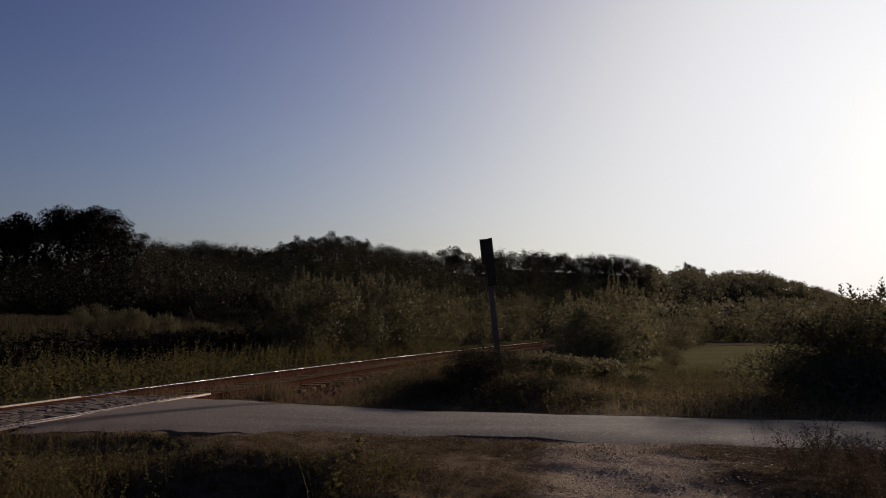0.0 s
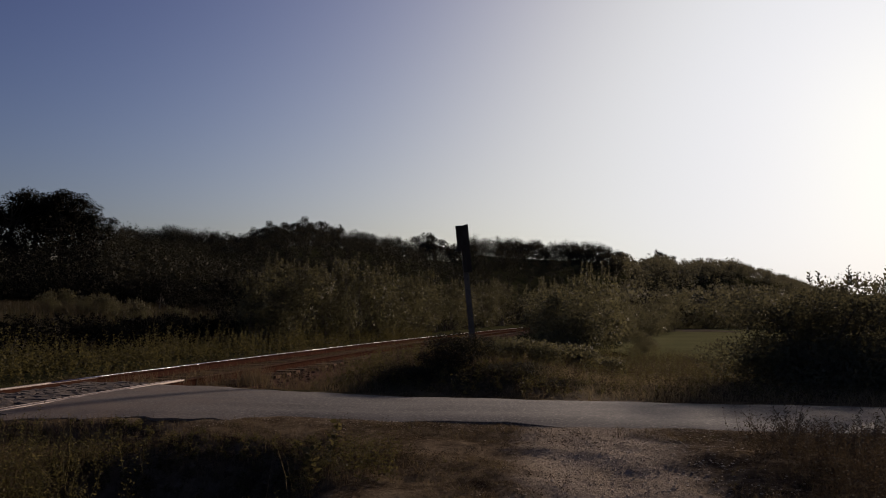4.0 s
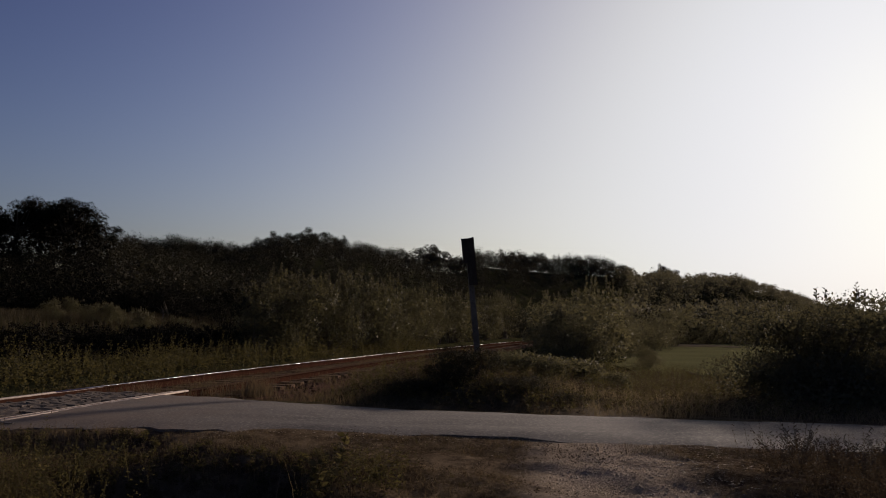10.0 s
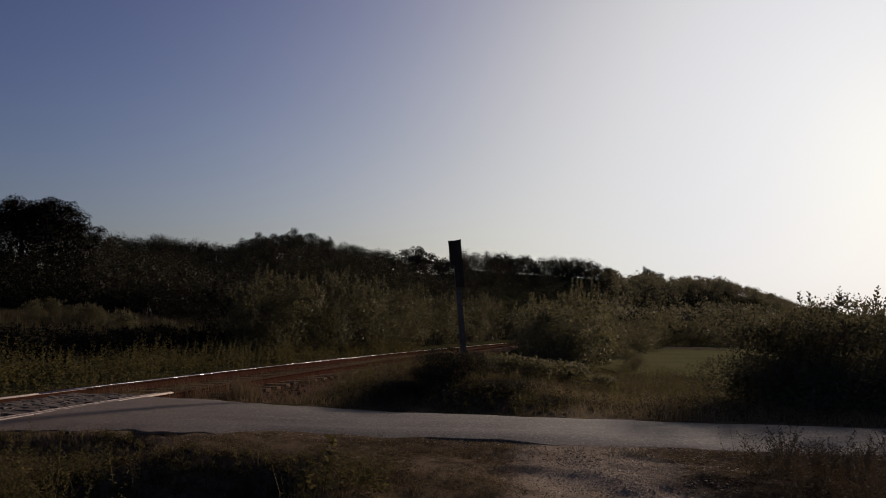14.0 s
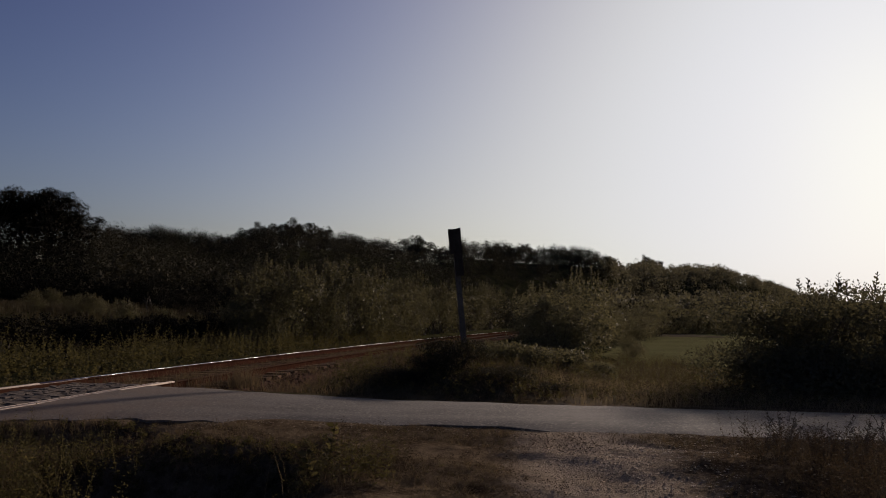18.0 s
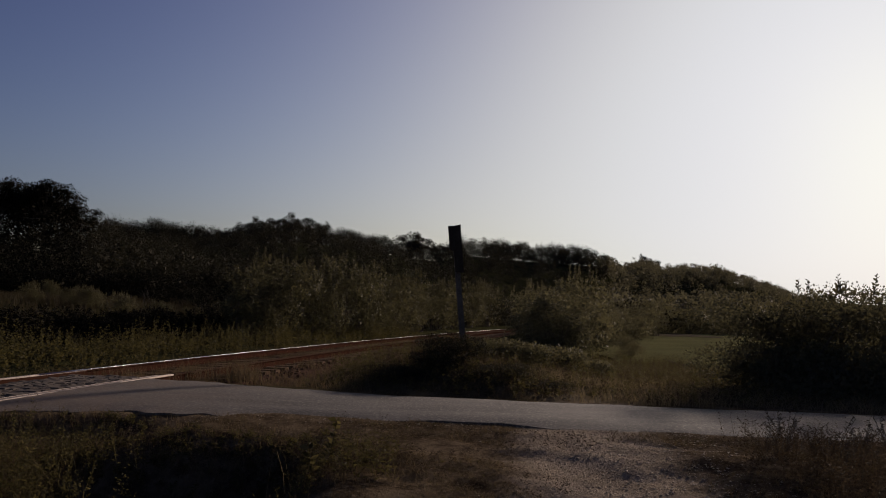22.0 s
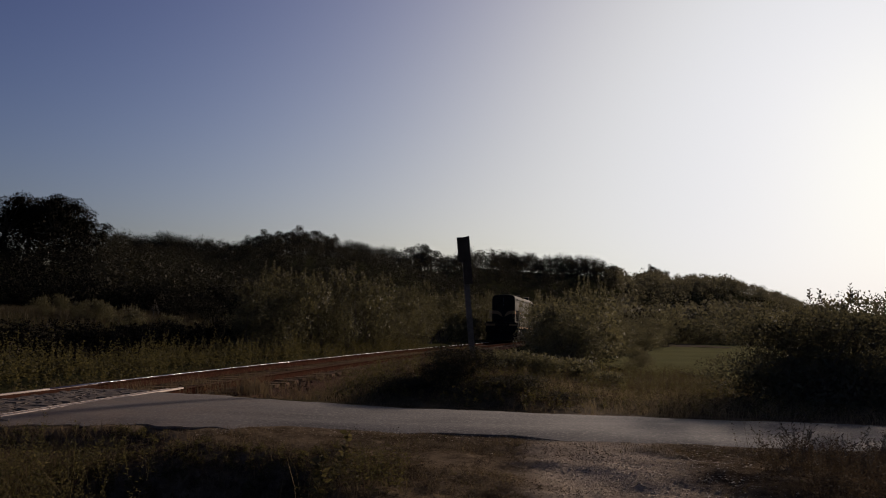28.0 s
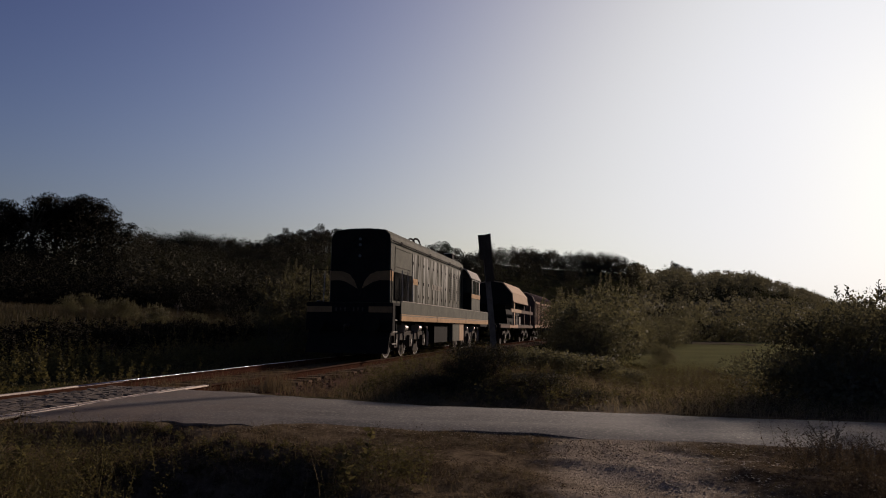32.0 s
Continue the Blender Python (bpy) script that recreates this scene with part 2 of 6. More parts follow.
GRASS_GREEN = foliage("green weeds", (0.05, 0.045, 0.022), (0.095, 0.082, 0.04), 0.42, 0.7)

# ================= helpers =================


def box(bm, x0, x1, y0, y1, z0, z1):
    vs = [bm.verts.new((x, y, z)) for x in (x0, x1) for y in (y0, y1) for z in (z0, z1)]
    for f in ((0, 1, 3, 2), (4, 6, 7, 5), (0, 4, 5, 1), (2, 3, 7, 6), (0, 2, 6, 4), (1, 5, 7, 3)):
        bm.faces.new([vs[i] for i in f])
    return vs


def prism(bm, outline, a, b, axis="y"):
    """An outline of (u, v) drawn out from a to b: along y the outline is (x, z), along x it is (y, z), along z (x, y)."""
    def at(u, v, w):
        return {"y": (u, w, v), "x": (w, u, v), "z": (u, v, w)}[axis]
    lo = [bm.verts.new(at(u, v, a)) for u, v in outline]
    hi = [bm.verts.new(at(u, v, b)) for u, v in outline]
    n = len(outline)
    for i in range(n):
        bm.faces.new((lo[i], lo[(i + 1) % n], hi[(i + 1) % n], hi[i]))
    bm.faces.new(lo[::-1])
    bm.faces.new(hi)


def tube(bm, points, radii, sides=6):
    """A tapered tube through points."""
    rings = []
    pts = [Vector(p) for p in points]
    for i, p in enumerate(pts):
        d = (pts[min(i + 1, len(pts) - 1)] - pts[max(i - 1, 0)]).normalized()
        a = d.orthogonal().normalized()
        b = d.cross(a)
        rings.append([bm.verts.new(p + (a * math.cos(k * math.tau / sides) + b * math.sin(k * math.tau / sides)) * radii[i]) for k in range(sides)])
    for r, q in zip(rings, rings[1:]):
        for k in range(sides):
            bm.faces.new((r[k], r[(k + 1) % sides], q[(k + 1) % sides], q[k]))
    bm.faces.new(rings[0][::-1])
    bm.faces.new(rings[-1])


def wheel_disc(bm, y, z, x0, x1, r, sides=20):
    prism(bm, [(y + r * math.cos(k * math.tau / sides), z + r * math.sin(k * math.tau / sides)) for k in range(sides)], x0, x1, "x")


def bevel(bm, w=0.01, seg=1):
    edges = [e for e in bm.edges if len(e.link_faces) == 2 and e.calc_face_angle(0) > 0.5]
    bmesh.ops.bevel(bm, geom=edges, offset=w, segments=seg, affect="EDGES", clamp_overlap=True)


def mesh_of(bm, mat, name="part", smooth=False):
    bmesh.ops.recalc_face_normals(bm, faces=bm.faces)
    me = bpy.data.meshes.new(name)
    bm.to_mesh(me)
    bm.free()
    me.materials.append(mat)
    if smooth:
        me.shade_smooth()
    return me


def part(name, bm, mat, parent, label="", smooth=False):
    ob = new(name, mesh_of(bm, mat, name, smooth))
    ob.parent = parent
    if label:
        tagged(ob, label)
    return ob


def thing(name, label, category, m=None, group="", kind=""):
    ob = new(name)
    if m:
        ob.matrix_world = m
    return tagged(ob, label, category, group, kind)


def mesh_from(name, verts, faces, mat, smooth=False):
    """verts (n, 3) and faces (m, k) as arrays."""
    me = bpy.data.meshes.new(name)
    verts, faces = np.asarray(verts, np.float32), np.asarray(faces, np.int32)
    m, k = faces.shape
    me.vertices.add(len(verts))
    me.vertices.foreach_set("co", verts.ravel())
    me.loops.add(m * k)
    me.loops.foreach_set("vertex_index", faces.ravel())
    me.polygons.add(m)
    me.polygons.foreach_set("loop_start", np.arange(0, m * k, k, dtype=np.int32))
    me.update(calc_edges=True)
    me.validate()
    if smooth:
        me.shade_smooth()
    me.materials.append(mat)
    return me


def unit(v):
    return v / np.maximum(np.linalg.norm(v, axis=-1, keepdims=True), 1e-9)


def leaf_mass(c, s, rng, count=14, far=0.62, big=0.48):
    """The dense inside of a crown: large clumps of foliage within each lobe, as leaf points, ways and sizes."""
    k = np.repeat(np.arange(len(c)), count)
    d = unit(rng.normal(size=(len(k), 3)))
    p = c[k] + d * s[k] * rng.uniform(0.0, far, (len(k), 1))
    size = s[k].mean(1) * rng.uniform(0.7, 1.25, len(k)) * big
    way = rng.normal(size=d.shape)
    return p - unit(way) * size[:, None] * 0.5, way, size, d


def leaves_mesh(name, base, way, size, width, mat, rng, mass=None, out=None, mass_width=0.5):
    """One rhombic leaf at each base point along its way, with its own twist, round a dense mass.
    out: the way out of the crown at each leaf; leaves turn that side outwards and shade as one soft crown."""
    size = np.broadcast_to(size, len(base))
    width = np.full(len(base), width)
    if mass:
        base, way, size, width = np.concatenate([base, mass[0]]), np.concatenate([way, mass[1]]), np.concatenate([size, mass[2]]), np.concatenate([width, np.full(len(mass[0]), mass_width)])
        out = None if out is None else np.concatenate([out, mass[3]])
    n = len(base)
    way = unit(way)
    side = unit(np.cross(way, unit(rng.normal(size=(n, 3)))))
    if out is not None:
        side = side * np.where((np.cross(side, way) * out).sum(1) < 0, -1.0, 1.0)[:, None]
    nor = np.cross(side, way)
    size = size[:, None]
    l, w = way * size, side * size * width[:, None]
    v = np.stack([base, base + l * 0.45 + w - nor * size * 0.08, base + l, base + l * 0.45 - w - nor * size * 0.08], 1).reshape(-1, 3)
    me = mesh_from(name, v, np.arange(4 * n).reshape(n, 4), mat, out is not None)
    if out is not None:
        me.normals_split_custom_set_from_vertices(np.repeat(unit(out * 0.75 + nor * 0.45), 4, axis=0))
    return me


def blades_mesh(name, root, height, lean, width, mat, rng):
    """Grass blades: two bent segments each, narrowing to the tip."""
    n = len(root)
    az = rng.uniform(0, math.tau, n)
    d = np.stack([np.cos(az), np.sin(az), 0 * az], 1)
    s = np.stack([-np.sin(az + 0.7), np.cos(az + 0.7), 0 * az], 1) * np.broadcast_to(width, n)[:, None]
    h = height[:, None] * np.array([[0, 0, 1.0]])
    b = d * (height * lean)[:, None]
    v = np.stack([root - s, root + s, root + h * 0.55 + b * 0.3 - s * 0.7, root + h * 0.55 + b * 0.3 + s * 0.7, root + h * 0.97 + b - s * 0.15, root + h * 0.97 + b + s * 0.15], 1).reshape(-1, 3)
    k = np.arange(n)[:, None] * 6
    f = np.concatenate([k + np.array([[0, 1, 3, 2]]), k + np.array([[2, 3, 5, 4]])], 0)
    return mesh_from(name, v, f, mat)


def smooth01(t):
    t = np.clip(t, 0, 1)
    return t * t * (3 - 2 * t)


# ================= plan: track, road, ground =================


def track_x(y):
    """The track's centre line: x for a given y (a long bend to the right)."""
    y = np.asarray(y, float)
    u = (np.clip(y, 8, 55) - 20) / 10
    x = -3.6616 + 1.8417 * u + 0.162 * u * u - 0.0174 * u ** 3
    far = np.maximum(y - 55, 0)
    return x + 0.2337 * far + far ** 2 / 900 - 0.14 * np.maximum(8 - y, 0)


def track_z(y):
    return 0.0129 - 0.00481 * (np.clip(y, -30, 80) - 20)


def track_at(y, lateral=0.0, up=0.0):
    s = (track_x(y + 0.1) - track_x(y - 0.1)) / 0.2
    n = np.sqrt(1 + s * s)
    return np.stack([track_x(y) + lateral / n, y - lateral * s / n, track_z(y) + up + 0 * n], -1)


def lateral_of(x, y):
    return (x - track_x(y)) * 0.98


ROAD_X = np.array([-40, -14, -8, -6.4, -5.6, -4.5, -2.5, -0.5, 1, 3, 5.5, 9, 16, 40.0])
ROAD_FAR = np.array([-3.0, 6.6, 9.4, 10.4, 11.3, 11.6, 11.05, 10.65, 10.3, 9.85, 9.4, 8.9, 8.2, 7.0])
ROAD_NEAR = np.array([-7.0, 2.8, 5.9, 6.8, 7.3, 7.75, 8.05, 8.3, 8.0, 7.35, 6.9, 6.3, 5.6, 4.4])

RIDGE_A = np.array([-3.0, -0.80, -0.62, -0.55, -0.485, -0.46, -0.42, -0.36, -0.30, -0.27, -0.23, -0.19, -0.145, -0.07, 0.01, 0.05, 0.13, 0.22, 0.25, 0.27, 0.30, 0.33, 0.40, 0.44, 0.48, 0.52, 0.62, 1.2, 3.0])
RIDGE_K = np.array([0.12, 0.16, 0.166, 0.17, 0.155, 0.125, 0.115, 0.116, 0.107, 0.109, 0.119, 0.122, 0.116, 0.104, 0.094, 0.104, 0.100, 0.096, 0.085, 0.071, 0.081, 0.073, 0.074, 0.062, 0.050, 0.036, 0.030, 0.02, 0.02])
RIDGE_D = np.array([90, 105, 112, 112, 116, 150, 180, 190, 200, 200, 200, 200, 200, 200, 205, 205, 210, 215, 240, 330, 360, 380, 400, 420, 600, 1500, 1700, 1700, 1700.0])
TREE_H = np.array([8, 12, 12, 12, 11, 8, 6, 6, 6, 6, 7, 7, 6.5, 6, 6, 6, 6.5, 6.5, 6, 7, 7, 7, 8, 7, 7, 12, 12, 12, 12.0])


def hill(x, y):
    a = x / np.maximum(y, 1.0)
    d = np.interp(a, RIDGE_A, RIDGE_D)
    top = 1.1 + np.interp(a, RIDGE_A, RIDGE_K) * d - np.interp(a, RIDGE_A, TREE_H)
    foot = 45 + 90 * smooth01((a + 0.1) / 0.3)
    foot = np.minimum(foot, d * 0.6)
    t = np.clip((y - foot) / (d - foot), 0, 1.6)
    shape = np.where(t < 1, smooth01(t * 0.93) / 0.985, 1 - 1.3 * np.maximum(t - 1.12, 0))
    corridor = smooth01((np.abs(lateral_of(x, y)) - 5) / 16)
    return top * shape * np.where(y > 20, 1, 0) * corridor


def lumps(x, y):
    """Small uneven clods and tussocks."""
    z = 0
    for k, (f, s) in enumerate(((1.9, 0.030), (4.3, 0.018), (8.7, 0.011))):
        z = z + s * np.sin(x * f * 1.3 + 2.1 * np.sin(y * f * 0.6 + k)) * np.cos(y * f + 1.7 * np.sin(x * f * 0.5 + 2 * k))
    return z


def ground_z(x, y):
    x, y = np.asarray(x, float), np.asarray(y, float)
    far_e, near_e = np.interp(x, ROAD_X, ROAD_FAR), np.interp(x, ROAD_X, ROAD_NEAR)
    lat = lateral_of(x, y)
    z = np.zeros_like(x) - 0.12
    # this side of the road falls gently towards the camera, with a weedy hollow
    z = z - 0.33 * smooth01((near_e - 0.8 - y) / 6)
    z = z - 0.28 * smooth01((-0.7 - x) / 1.2) * smooth01((near_e - 0.7 - y) / 1.0) * smooth01((y - 2) / 2)
    z = z - 0.38 * smooth01((-0.75 - x) / 0.7) * smooth01((x + 3.9) / 1.0) * smooth01((6.9 - y) / 0.8) * smooth01((y - 3) / 1)
    # mound between road and railway, with the post on it, and its steep bank above the road
    z = z + 0.42 * np.exp(-((x - 0.9) / 2.3) ** 2 - ((y - 15.0) / 2.6) ** 2)
    z = z + 0.24 * np.clip(1 - np.abs(x - 0.25) / 1.7, 0, 1) * smooth01((y - far_e - 0.1) / 1.7) * (1 - smooth01((y - 12.9) / 1.8))
    # low meadow beyond the road
    z = z - 0.48 * smooth01((lat - 4.5) / 4) * smooth01((y - far_e - 1.5) / 5)
    # left of the line the land lies a little lower, then rises
    z = z - 0.25 * smooth01((-lat - 3) / 4)
    z = z + 0.02 * np.sin(x * 1.7 + y * 0.6) + 0.015 * np.sin(x * 0.5 - y * 2.1)
    z = z + 1.9 * smooth01((-lat - 9) / 14) * smooth01((y - 12) / 14)
    z = z + lumps(x, y) * (1 - smooth01((y - 15) / 8))
    # bed of the railway
    bed = track_z(y) - 0.42
    w = smooth01((3.4 - np.abs(lat)) / 1.6)
    z = z * (1 - w) + bed * w
    # the road's own bed
    r = smooth01((0.8 + np.minimum(far_e - y, y - near_e)) / 0.8)
    z = z * (1 - r) + (road_z(x, y) - 0.032 + 0.009 * smooth01((x - 0.9) / 0.6) - (0.022 - 0.011 * smooth01((x - 0.9) / 0.6)) * np.sin(x * 1.1 + 0.6) + (0.008 * np.exp(-((x - 0.3) / 0.9) ** 4) - 0.014 * np.exp(-((x + 2.75) / 0.6) ** 4)) * (y < near_e + 0.3)) * r
    return z + hill(x, y)


def road_lip(x):
    """Where the road's near edge stands broken above the washed-out dirt."""
    return 0.7 * np.exp(-((x - 0.3) / 0.85) ** 4) + np.exp(-((x + 2.75) / 0.6) ** 4)


def road_z(x, y):
    """The road climbs slightly to the level of the rails where it crosses them."""
    lat = np.abs(lateral_of(x, y))
    return -0.07 + (track_z(y) - 0.03 + 0.07) * smooth01((5 - lat) / 4)


def sheet(name, xs, ys, zf, mat):
    X, Y = np.meshgrid(xs, ys)
    v = np.stack([X, Y, zf(X, Y)], -1).reshape(-1, 3)
    nx, ny = len(xs), len(ys)
    i = (np.arange(ny - 1)[:, None] * nx + np.arange(nx - 1)[None]).ravel()
    return mesh_from(name, v, np.stack([i, i + 1, i + nx + 1, i + nx], 1), mat, True)


gx = np.concatenate([-np.geomspace(1800, 16, 60), np.linspace(-15.7, -6.1, 40), np.linspace(-6, 6, 150), np.linspace(6.1, 15.7, 40), np.geomspace(16, 1800, 60)])
gy = np.concatenate([-np.geomspace(400, 4, 20), np.linspace(-3.5, 3.4, 20), np.linspace(3.5, 9.5, 76), np.linspace(9.6, 26, 80), np.geomspace(26.5, 2600, 110)])
ground = new("ground", sheet("ground", gx, gy, ground_z, SOIL))
tagged(ground, "dry grassy earth rolling up to wooded hills", "ground", kind="structure")

# road
rx = np.concatenate([np.linspace(-30, -9, 40), np.linspace(-8.95, -2, 240), np.linspace(-1.8, 34, 140)])
rt = np.concatenate([[0.0, 0.0], np.linspace(0, 1, 14)])
RX, RT = np.meshgrid(rx, rt)
ragged = 0.07 * np.sin(RX * 3.1) + 0.05 * np.sin(RX * 7.3 + 1) + 0.04 * np.sin(RX * 17)
RY = np.interp(RX, ROAD_X, ROAD_NEAR) * (1 - RT) + np.interp(RX, ROAD_X, ROAD_FAR) * RT + ragged * np.abs(1 - 2 * RT) ** 4
lip = (RT < 0.3) * 0.6 * road_lip(RX)
RZ = road_z(RX, RY) + 0.03 * (1 - (2 * RT - 1) ** 2) - 0.035 * np.abs(2 * RT - 1) ** 8 * (1 - lip)
RY[0] -= 0.015
RZ[0] -= 0.11      # broken edge of the asphalt
cut = np.abs(lateral_of(RX, RY)) < 0.83
vv = np.stack([RX, RY, RZ], -1).reshape(-1, 3)
ii = (np.array([0] + list(range(2, 15)))[:, None] * 420 + np.arange(419)[None]).ravel()
ff = np.stack([ii, ii + 1, ii + 421, ii + 420], 1)
ff = ff[~cut.ravel()[ff].any(1)]
road = new("road", mesh_from("road", vv, ff, ASPHALT, True))
tagged(road, "narrow worn grey asphalt road with ragged edges", "road", kind="structure")

# ================= railway =================
RAIL_YS = np.concatenate([np.linspace(4, 60, 75), np.linspace(62, 420, 60)])
PROFILE = [(-0.065, -0.15), (0.065, -0.15), (0.065, -0.14), (0.012, -0.12), (0.012, -0.04), (0.036, -0.03), (0.036, -0.004), (0.03, 0.0), (-0.03, 0.0), (-0.036, -0.004), (-0.036, -0.03), (-0.012, -0.04), (-0.012, -0.12), (-0.065, -0.14)]


def swept(bm, outline, lateral, ys, lift=0.0):
    """An outline of (across, up) drawn along the track."""
    rings = []
    for y in ys:
        rings.append([bm.verts.new(track_at(y, lateral + a, lift + b)) for a, b in outline])
    n = len(outline)
    for r, q in zip(rings, rings[1:]):
        for k in range(n):
            bm.faces.new((r[k], q[k], q[(k + 1) % n], r[(k + 1) % n]))
    bm.faces.new(rings[0])
    bm.faces.new(rings[-1][::-1])


HEAD = [(0.0372, -0.02), (0.0372, -0.018)] + [(0.0312 + 0.006 * math.cos(a), -0.0025 + 0.006 * math.sin(a)) for a in np.linspace(0, math.pi / 2, 6)]
HEAD = HEAD + [(-u, v) for u, v in HEAD[::-1]]      # crowned head with rounded corners
POLISHED = [(0.92 * u, v) for u, v in HEAD if v > -0.001]      # only the middle of the top is bright


railway = thing("railway_track", "single railway track with rusty rails on wooden sleepers", "railway", kind="structure")
for lateral, lift in ((-0.753, 0.018), (0.753, -0.018)):
    bm = bmesh.new()
    swept(bm, PROFILE, lateral, RAIL_YS, lift)
    rail = part("rail", bm, RAIL_RUST, railway)
    bm = bmesh.new()
    swept(bm, HEAD, lateral, np.append(RAIL_YS[RAIL_YS < 11], 11.0 if lateral < 0 else 12.2), lift)
    part("rail_head", bm, RAIL_DULL, rail, "worn dusty rail top on the crossing", True)
    bm = bmesh.new()
    swept(bm, POLISHED if lateral < 0 else HEAD, lateral, np.append(11.0 if lateral < 0 else 12.2, RAIL_YS[RAIL_YS > 12.3]), lift)
    part("rail_head", bm, RAIL_TOP if lateral < 0 else RAIL_BROWN, rail, "worn running surface", True)
# check rails beside the crossing's setts
for lateral, lift in ((0.64, -0.02), (-0.64, 0.014)):
    bm = bmesh.new()
    swept(bm, [(-0.03, -0.14), (0.03, -0.14), (0.03, -0.005), (0.02, 0.0), (-0.02, 0.0), (-0.03, -0.005)], lateral, np.linspace(5.0, 12.0, 14), lift)
    check = part("check_rail", bm, RAIL_RUST, railway)
    bm = bmesh.new()
    swept(bm, [(-0.018, 0.0), (0.018, 0.0), (0.016, 0.003), (-0.016, 0.003)], lateral, np.linspace(5.0, 12.0, 14), lift)
    part("worn_top", bm, RAIL_DULL, check, "worn dusty rail top")

# asphalt filled up against the rails at the crossing
for l0, l1, y0, y1 in ((0.79, 1.0, 8.0, 11.4), (-1.0, -0.79, 7.4, 10.8)):
    bm = bmesh.new()
    swept(bm, [(l0, -0.2), (l1, -0.2), (l1, -0.03 if l1 > 0 else -0.022), (l0, -0.022 if l1 > 0 else -0.03)], 0.0, np.linspace(y0, y1, 20))
    part("rail_fill", bm, ASPHALT, railway)

# wooden sleepers
SLEEPER_MESHES = []
for k in range(4):
    bm = bmesh.new()
    for v in box(bm, -1.28, 1.28, -0.125, 0.125, -0.14, 0.0):
        v.co += Vector((random.uniform(-0.03, 0.03), random.uniform(-0.012, 0.012), random.uniform(-0.008, 0.008)))
    bevel(bm, 0.012)
    SLEEPER_MESHES.append(mesh_of(bm, SLEEPER, "sleeper"))
for k in range(110):
    y = 11.95 + k * 0.6
    o = new("sleeper", SLEEPER_MESHES[k % 4])
    s = float(track_x(y + 0.5) - track_x(y - 0.5))
    o.matrix_world = Matrix.LocRotScale(track_at(y, random.uniform(-0.05, 0.05), -0.152), Euler((0, 0, -math.atan(s) + random.uniform(-0.02, 0.02))), None)
    o.parent = railway
# ballast bed
by = np.concatenate([np.linspace(3, 60, 90), np.linspace(62, 420, 50)])
bl = np.array([-2.3, -1.6, -1.35, -0.8, -0.4, 0, 0.4, 0.8, 1.35, 1.6, 2.3])
bz = np.array([-0.5, -0.27, -0.22, -0.21, -0.205, -0.20, -0.205, -0.21, -0.22, -0.27, -0.5])
vv = np.stack([track_at(by, l, z) for l, z in zip(bl, bz)], 1)
vv = vv + np.random.default_rng(1).normal(scale=0.012, size=vv.shape)
ii = (np.arange(len(by) - 1)[:, None] * 11 + np.arange(10)[None]).ravel()
ballast = new("ballast_bed", mesh_from("ballast_bed", vv.reshape(-1, 3), np.stack([ii, ii + 1, ii + 12, ii + 11], 1), BALLAST))
tagged(ballast, "bed of rust-stained ballast under the track", "ballast", kind="structure")


def rock_mesh(name, mat, seed):
    bm = bmesh.new()
    bmesh.ops.create_icosphere(bm, subdivisions=1, radius=1)
    r = random.Random(seed)
    for v in bm.verts:
        v.co *= r.uniform(0.7, 1.15)
    return mesh_of(bm, mat, name)


def stones_mesh(name, pos, size, mat, rng, flat=1.0):
    """Loose stones: uneven octahedra."""
    n = len(pos)
    o = np.array([[1, 0, 0], [0, 1, 0], [-1, 0, 0], [0, -1, 0], [0, 0, 0.7], [0, 0, -0.7]])
    az = rng.uniform(0, math.tau, n)
    c, s = np.cos(az), np.sin(az)
    k = o[None] * rng.uniform(0.6, 1.3, (n, 6, 1)) * np.broadcast_to(size, n)[:, None, None]
    v = np.stack([k[..., 0] * c[:, None] - k[..., 1] * s[:, None], k[..., 0] * s[:, None] + k[..., 1] * c[:, None], k[..., 2] * flat], -1) + pos[:, None]
    f = np.array([[0, 1, 4], [1, 2, 4], [2, 3, 4], [3, 0, 4], [1, 0, 5], [2, 1, 5], [3, 2, 5], [0, 3, 5]])
    return mesh_from(name, v.reshape(-1, 3), (np.arange(n)[:, None, None] * 6 + f[None]).reshape(-1, 3), mat)


rng = np.random.default_rng(5)
n = 9000
sy = 11.7 + 45 * rng.uniform(0, 1, n) ** 1.5
sl = rng.uniform(-1.7, 1.9, n)
pos = track_at(sy, sl, -0.20) - np.array([0, 0, 1.0]) * np.maximum(np.abs(sl) - 1.35, 0)[:, None] * 0.35
stones = new("ballast_stones", stones_mesh("ballast_stones", pos, rng.uniform(0.02, 0.05, n), BALLAST, rng))
tagged(stones, "loose rusty ballast stones", "stones", kind="stuff")

# ================= crossing surface =================


